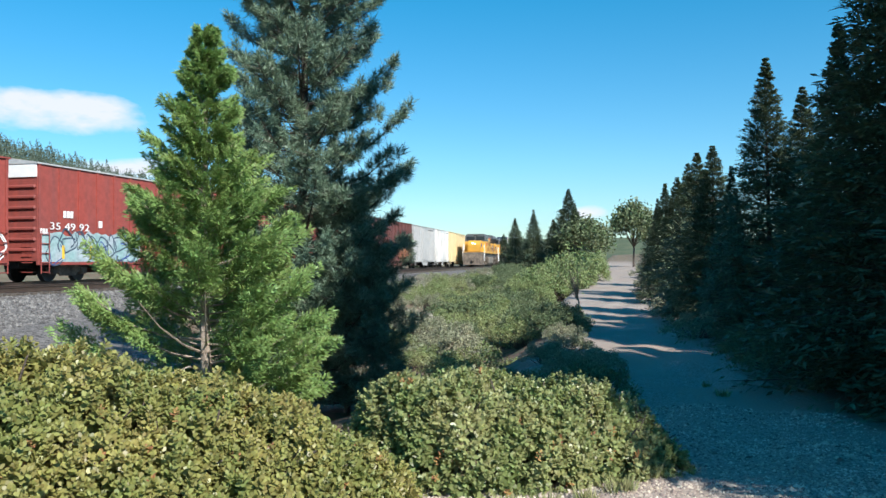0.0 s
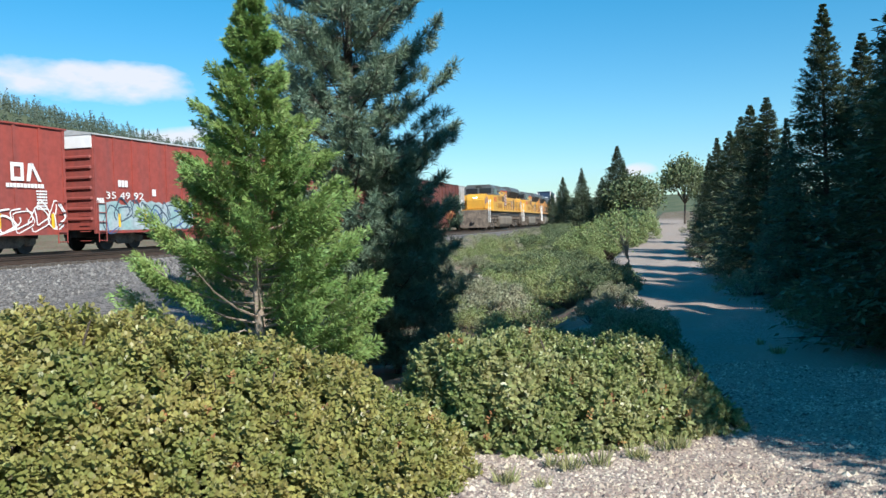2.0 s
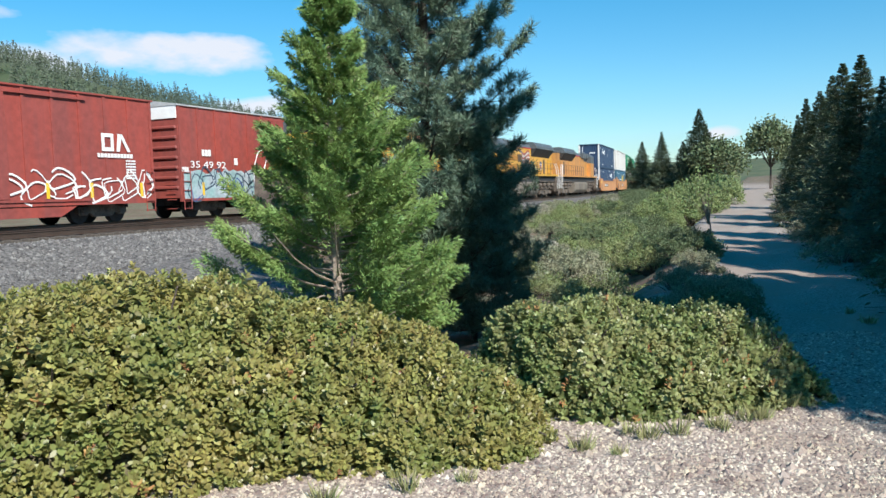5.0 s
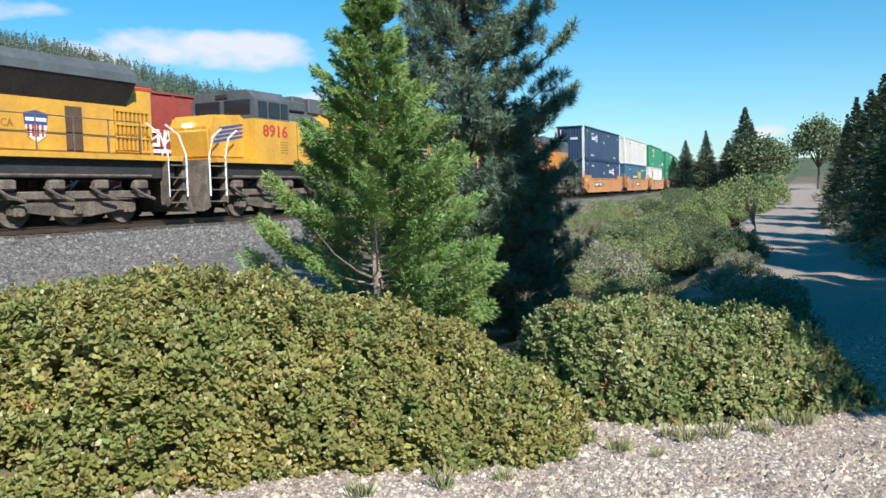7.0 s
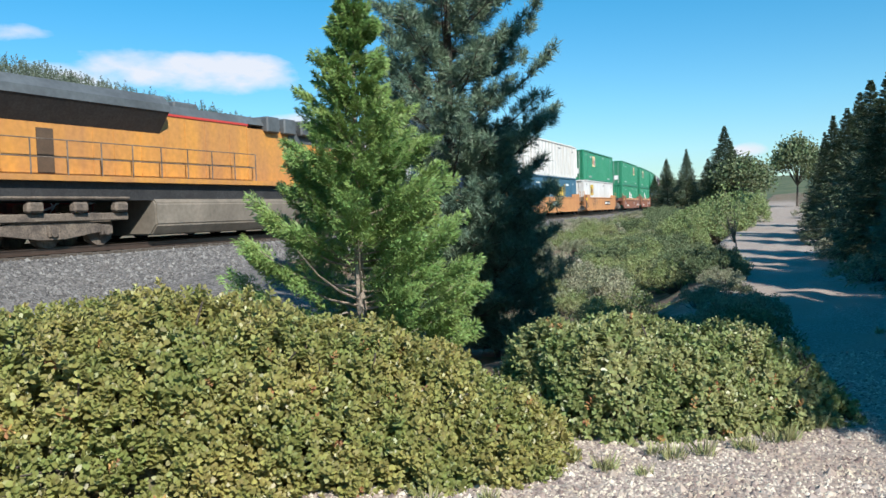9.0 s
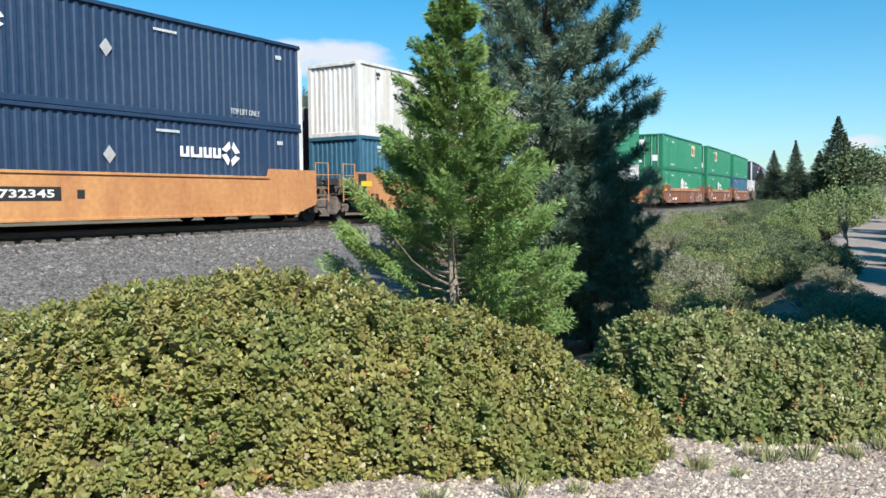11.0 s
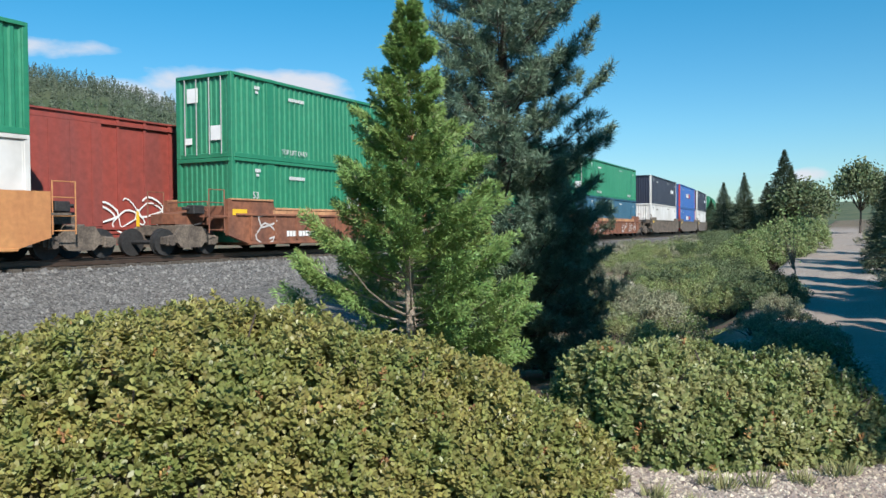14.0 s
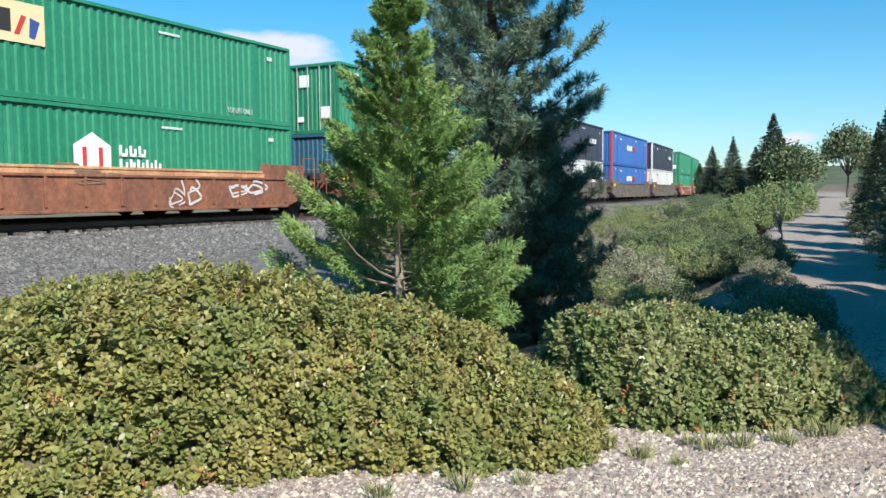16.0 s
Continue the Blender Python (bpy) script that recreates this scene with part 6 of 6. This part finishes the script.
def broadleaf_tree(label, hgt, crown_w, seed, leaf=0.3, m=190):
    g = np.random.default_rng(seed)
    e = tagged(new("oak_tree"), label, "tree")
    bm = bmesh.new()
    wood = M_BARK if leaf > 0.2 else M_BARK_PALE
    tube(bm, [(0, 0, -0.5), (0.1, 0, hgt * 0.3), (0.0, 0.1, hgt * 0.6)], hgt * (0.025 if leaf > 0.2 else 0.012), hgt * (0.012 if leaf > 0.2 else 0.006), 7)
    part("trunk", bm, wood, e)
    bm, P = bmesh.new(), []
    for k in range(26):
        a, q = g.uniform(0, math.tau), g.uniform(0.25, 1)
        tip = np.array([math.cos(a) * crown_w * q, math.sin(a) * crown_w * q, hgt * (0.42 + 0.56 * math.sqrt(1.02 - q * q) * g.uniform(0.7, 1))])
        tube(bm, [(0.05, 0, hgt * 0.32), tuple(tip * np.array([0.45, 0.45, 0.8])), tuple(tip)], hgt * (0.008 if leaf > 0.2 else 0.003), 0.01 if leaf > 0.2 else 0.003, 4)
        P.append(tip + g.normal(size=(m, 3)) * np.array([crown_w * 0.2, crown_w * 0.2, hgt * 0.075]))
    part("limb", bm, wood, e)
    P = np.vstack(P)
    v, n_ = leaves(P, g.normal(size=P.shape), g.normal(size=P.shape) + np.array([0, 0, 0.5]), leaf * g.uniform(0.8, 1.5, len(P)), leaf * g.uniform(0.5, 0.9, len(P)), "blade")
    foliage("crown", v, n_, M_SHRUB_D if leaf > 0.2 else M_WILLOW, e)
    return e


oak = broadleaf_tree("round-crowned oak standing alone beside the far road", 6.0, 2.6, 61)
oak.location = at(27.35, 105)
oak.scale = (1.0, 1.0, (EYE + 105 * math.tan(radians(3.75)) - oak.location.z) / 6.0)
oak2 = copy_thing(oak, Matrix.Translation(at(24.1, 88)))
oak2.scale = (1.0, 1.0, 0.95)
tagged(oak2, "rounded broad-leaved tree among the far conifers")
sapling = broadleaf_tree("slender young broad-leaved sapling at the road edge", 2.6, 0.62, 62, 0.075, 26)
sapling.location = at(23.4, 25.0)


# ---- the wooded hill ----
def hill_woods():
    g = np.random.default_rng(9)
    P, A, Nn, Ln, Wd = [], [], [], [], []
    n = 7000
    az, dist = g.uniform(-42, 18, n), 150 + 260 * g.random(n) ** 0.8
    x, y = dist * np.sin(np.radians(az)), dist * np.cos(np.radians(az))
    z = land(x, y)[0]
    b = x * N.x + y * N.y - np.clip(x * D.x + y * D.y - BEND_AT, 0, 400) ** 2 / (2 * BEND_R)
    keep = b > 50
    for x_, y_, z_ in zip(x[keep], y[keep], z[keep]):
        h = g.uniform(2.6, 5.6) * (1.25 if g.random() < 0.12 else 1.0)
        m = 56
        t = g.random(m) ** 0.8
        a = g.uniform(0, math.tau, m)
        r = 0.17 * h * (1 - t) * g.uniform(0.3, 1, m)
        P.append(np.stack([x_ + r * np.cos(a), y_ + r * np.sin(a), z_ + h * t], 1))
        A.append(np.stack([np.cos(a), np.sin(a), 0.3 - 0.5 * (1 - t) + 0.9 * t], 1)); Nn.append(g.normal(size=(m, 3)) + np.array([0, 0, 1.0]))
        Ln.append(h * 0.13 * g.uniform(0.7, 1.3, m) * (1.2 - 0.7 * t)); Wd.append(h * 0.06 * g.uniform(0.7, 1.3, m) * (1.2 - 0.6 * t))
    v, n_ = leaves(np.vstack(P), np.vstack(A), np.vstack(Nn), np.concatenate(Ln), np.concatenate(Wd), "blade")
    me = mesh_arrays("hillside_woods", v, n_, M_HILL)
    return tagged(new("hillside_woods", me), "distant conifer woods covering the hillside behind the line", "woodland", kind="stuff")


M_HILL = material("hazy_conifer", (0.085, 0.118, 0.085), 0.8, var=0.25, scale=0.02, fine=0.3, tint=(0.130, 0.150, 0.100), island=0.3)
hill_woods()


# ---- loose stones ----
def stones(name, label, xy, size, mat, seed):
    g = np.random.default_rng(seed)
    n = len(xy)
    base = np.array([(1, 0, -0.2), (0.3, 0.9, -0.1), (-0.8, 0.5, -0.2), (-0.7, -0.6, -0.1), (0.4, -0.85, -0.2), (0.1, 0.05, 0.62), (-0.2, -0.1, 0.5)])
    tris = np.array([(0, 1, 5), (1, 2, 6), (1, 6, 5), (2, 3, 6), (3, 4, 6), (4, 5, 6), (4, 0, 5)])
    z = land(xy[:, 0], xy[:, 1])[0]
    a = g.uniform(0, math.tau, n)
    sc = size * g.lognormal(0, 0.45, n)
    shp = base[None] * g.uniform(0.7, 1.3, (n, 7, 3)) * sc[:, None, None]
    c, s_ = np.cos(a)[:, None], np.sin(a)[:, None]
    pts = np.stack([shp[:, :, 0] * c - shp[:, :, 1] * s_ + xy[:, :1], shp[:, :, 0] * s_ + shp[:, :, 1] * c + xy[:, 1:], shp[:, :, 2] + z[:, None]], -1)
    me = bpy.data.meshes.new(name)
    f = (tris[None] + 7 * np.arange(n)[:, None, None]).reshape(-1, 3)
    me.from_pydata(pts.reshape(-1, 3).tolist(), [], f.tolist())
    me.materials.append(mat)
    return tagged(new(name, me), label, "stones", kind="stuff")


M_STONE = material("pale_road_stone", (0.43, 0.365, 0.31), 0.95, var=0.2, scale=3, fine=30, tint=(0.30, 0.235, 0.19), island=0.6)
M_BSTONE = material("grey_ballast_stone", (0.165, 0.155, 0.145), 0.95, var=0.25, scale=3, fine=30, tint=(0.12, 0.115, 0.11), island=0.65)
g = np.random.default_rng(3)
az, dd = np.radians(g.uniform(-22, 46, 90000)), 3.4 + 7.0 * g.random(90000) ** 1.6
xy = np.stack([dd * np.sin(az), dd * np.cos(az)], 1)
xy = xy[land(xy[:, 0], xy[:, 1])[1] > 0.5]
stones("road_gravel", "loose pale pinkish gravel on the dirt road", xy, 0.0105, M_STONE, 1)
stones("road_gravel", "scattered fist-sized pale stones on the gravel", xy[:420], 0.024, M_STONE, 2)
s_, b_ = g.uniform(-8, 60, 32000), g.uniform(15.2, 19.4, 32000)
ss = np.clip(s_ - BEND_AT, 0, 400)
b_ = b_ + ss * ss / (2 * BEND_R)
stones("ballast_stones", "coarse grey crushed-stone ballast on the embankment shoulder", np.stack([s_ * D.x + b_ * N.x, s_ * D.y + b_ * N.y], 1), 0.034, M_BSTONE, 4)


# ---- dry grass at the edge of the bushes ----
def grass_tuft(label, blades, h, seed):
    g = np.random.default_rng(seed)
    a = g.uniform(0, math.tau, blades)
    pos = np.stack([np.cos(a) * 0.06 * g.random(blades), np.sin(a) * 0.06 * g.random(blades), np.full(blades, -0.01)], 1)
    ax = np.stack([np.cos(a) * 0.45, np.sin(a) * 0.45, np.full(blades, 1.0)], 1) + g.normal(size=(blades, 3)) * 0.12
    v, n_ = leaves(pos, ax, g.normal(size=(blades, 3)), h * g.uniform(0.5, 1.2, blades), np.full(blades, 0.007), "blade")
    return tagged(new("grass_tuft", mesh_arrays("grass_tuft", v, n_, M_GRASS)), label, "grass", "grass tufts", kind="stuff")


M_GRASS = material("dry_grass", (0.30, 0.28, 0.13), 0.8, var=0.2, scale=2, fine=9, tint=(0.20, 0.24, 0.09), island=0.3)
tuft = grass_tuft("small dry grass tuft growing from the gravel edge", 60, 0.12, 71)
rnd = random.Random(6)
edge = [(12, 5.0), (15, 5.05), (18, 5.2), (21, 5.35), (23.5, 5.5), (25.5, 5.75), (26.3, 5.8), (27.5, 6.0), (9.5, 4.7), (6.5, 4.45), (2, 4.3), (-4, 4.25), (19.5, 5.1), (28.4, 6.2), (17.0, 4.75), (24.6, 5.4), (33, 11.5), (32, 13), (24.5, 17), (23.8, 20)]
for k, (az, dd) in enumerate(edge):
    p = at(az + rnd.uniform(-0.6, 0.6), dd + rnd.uniform(-0.12, 0.12))
    m = Matrix.Translation(p) @ pose(0, 0, 0, 0, 0, 70 * k)
    f = tuft if k == 0 else copy_thing(tuft, m)
    f.matrix_basis = m
    f.scale = (rnd.uniform(0.7, 1.3),) * 3


def motions():
    """Every piece of the passing train runs along the near track at an even speed."""
    for ob, u, z, turn in MOVES:
        walk(ob, [(t * 0.5, on_track(u - SPEED * t * 0.5, NEAR_TRACK, z) @ pose(0, 0, 0, 0, 0, turn)) for t in range(33)])


motions()
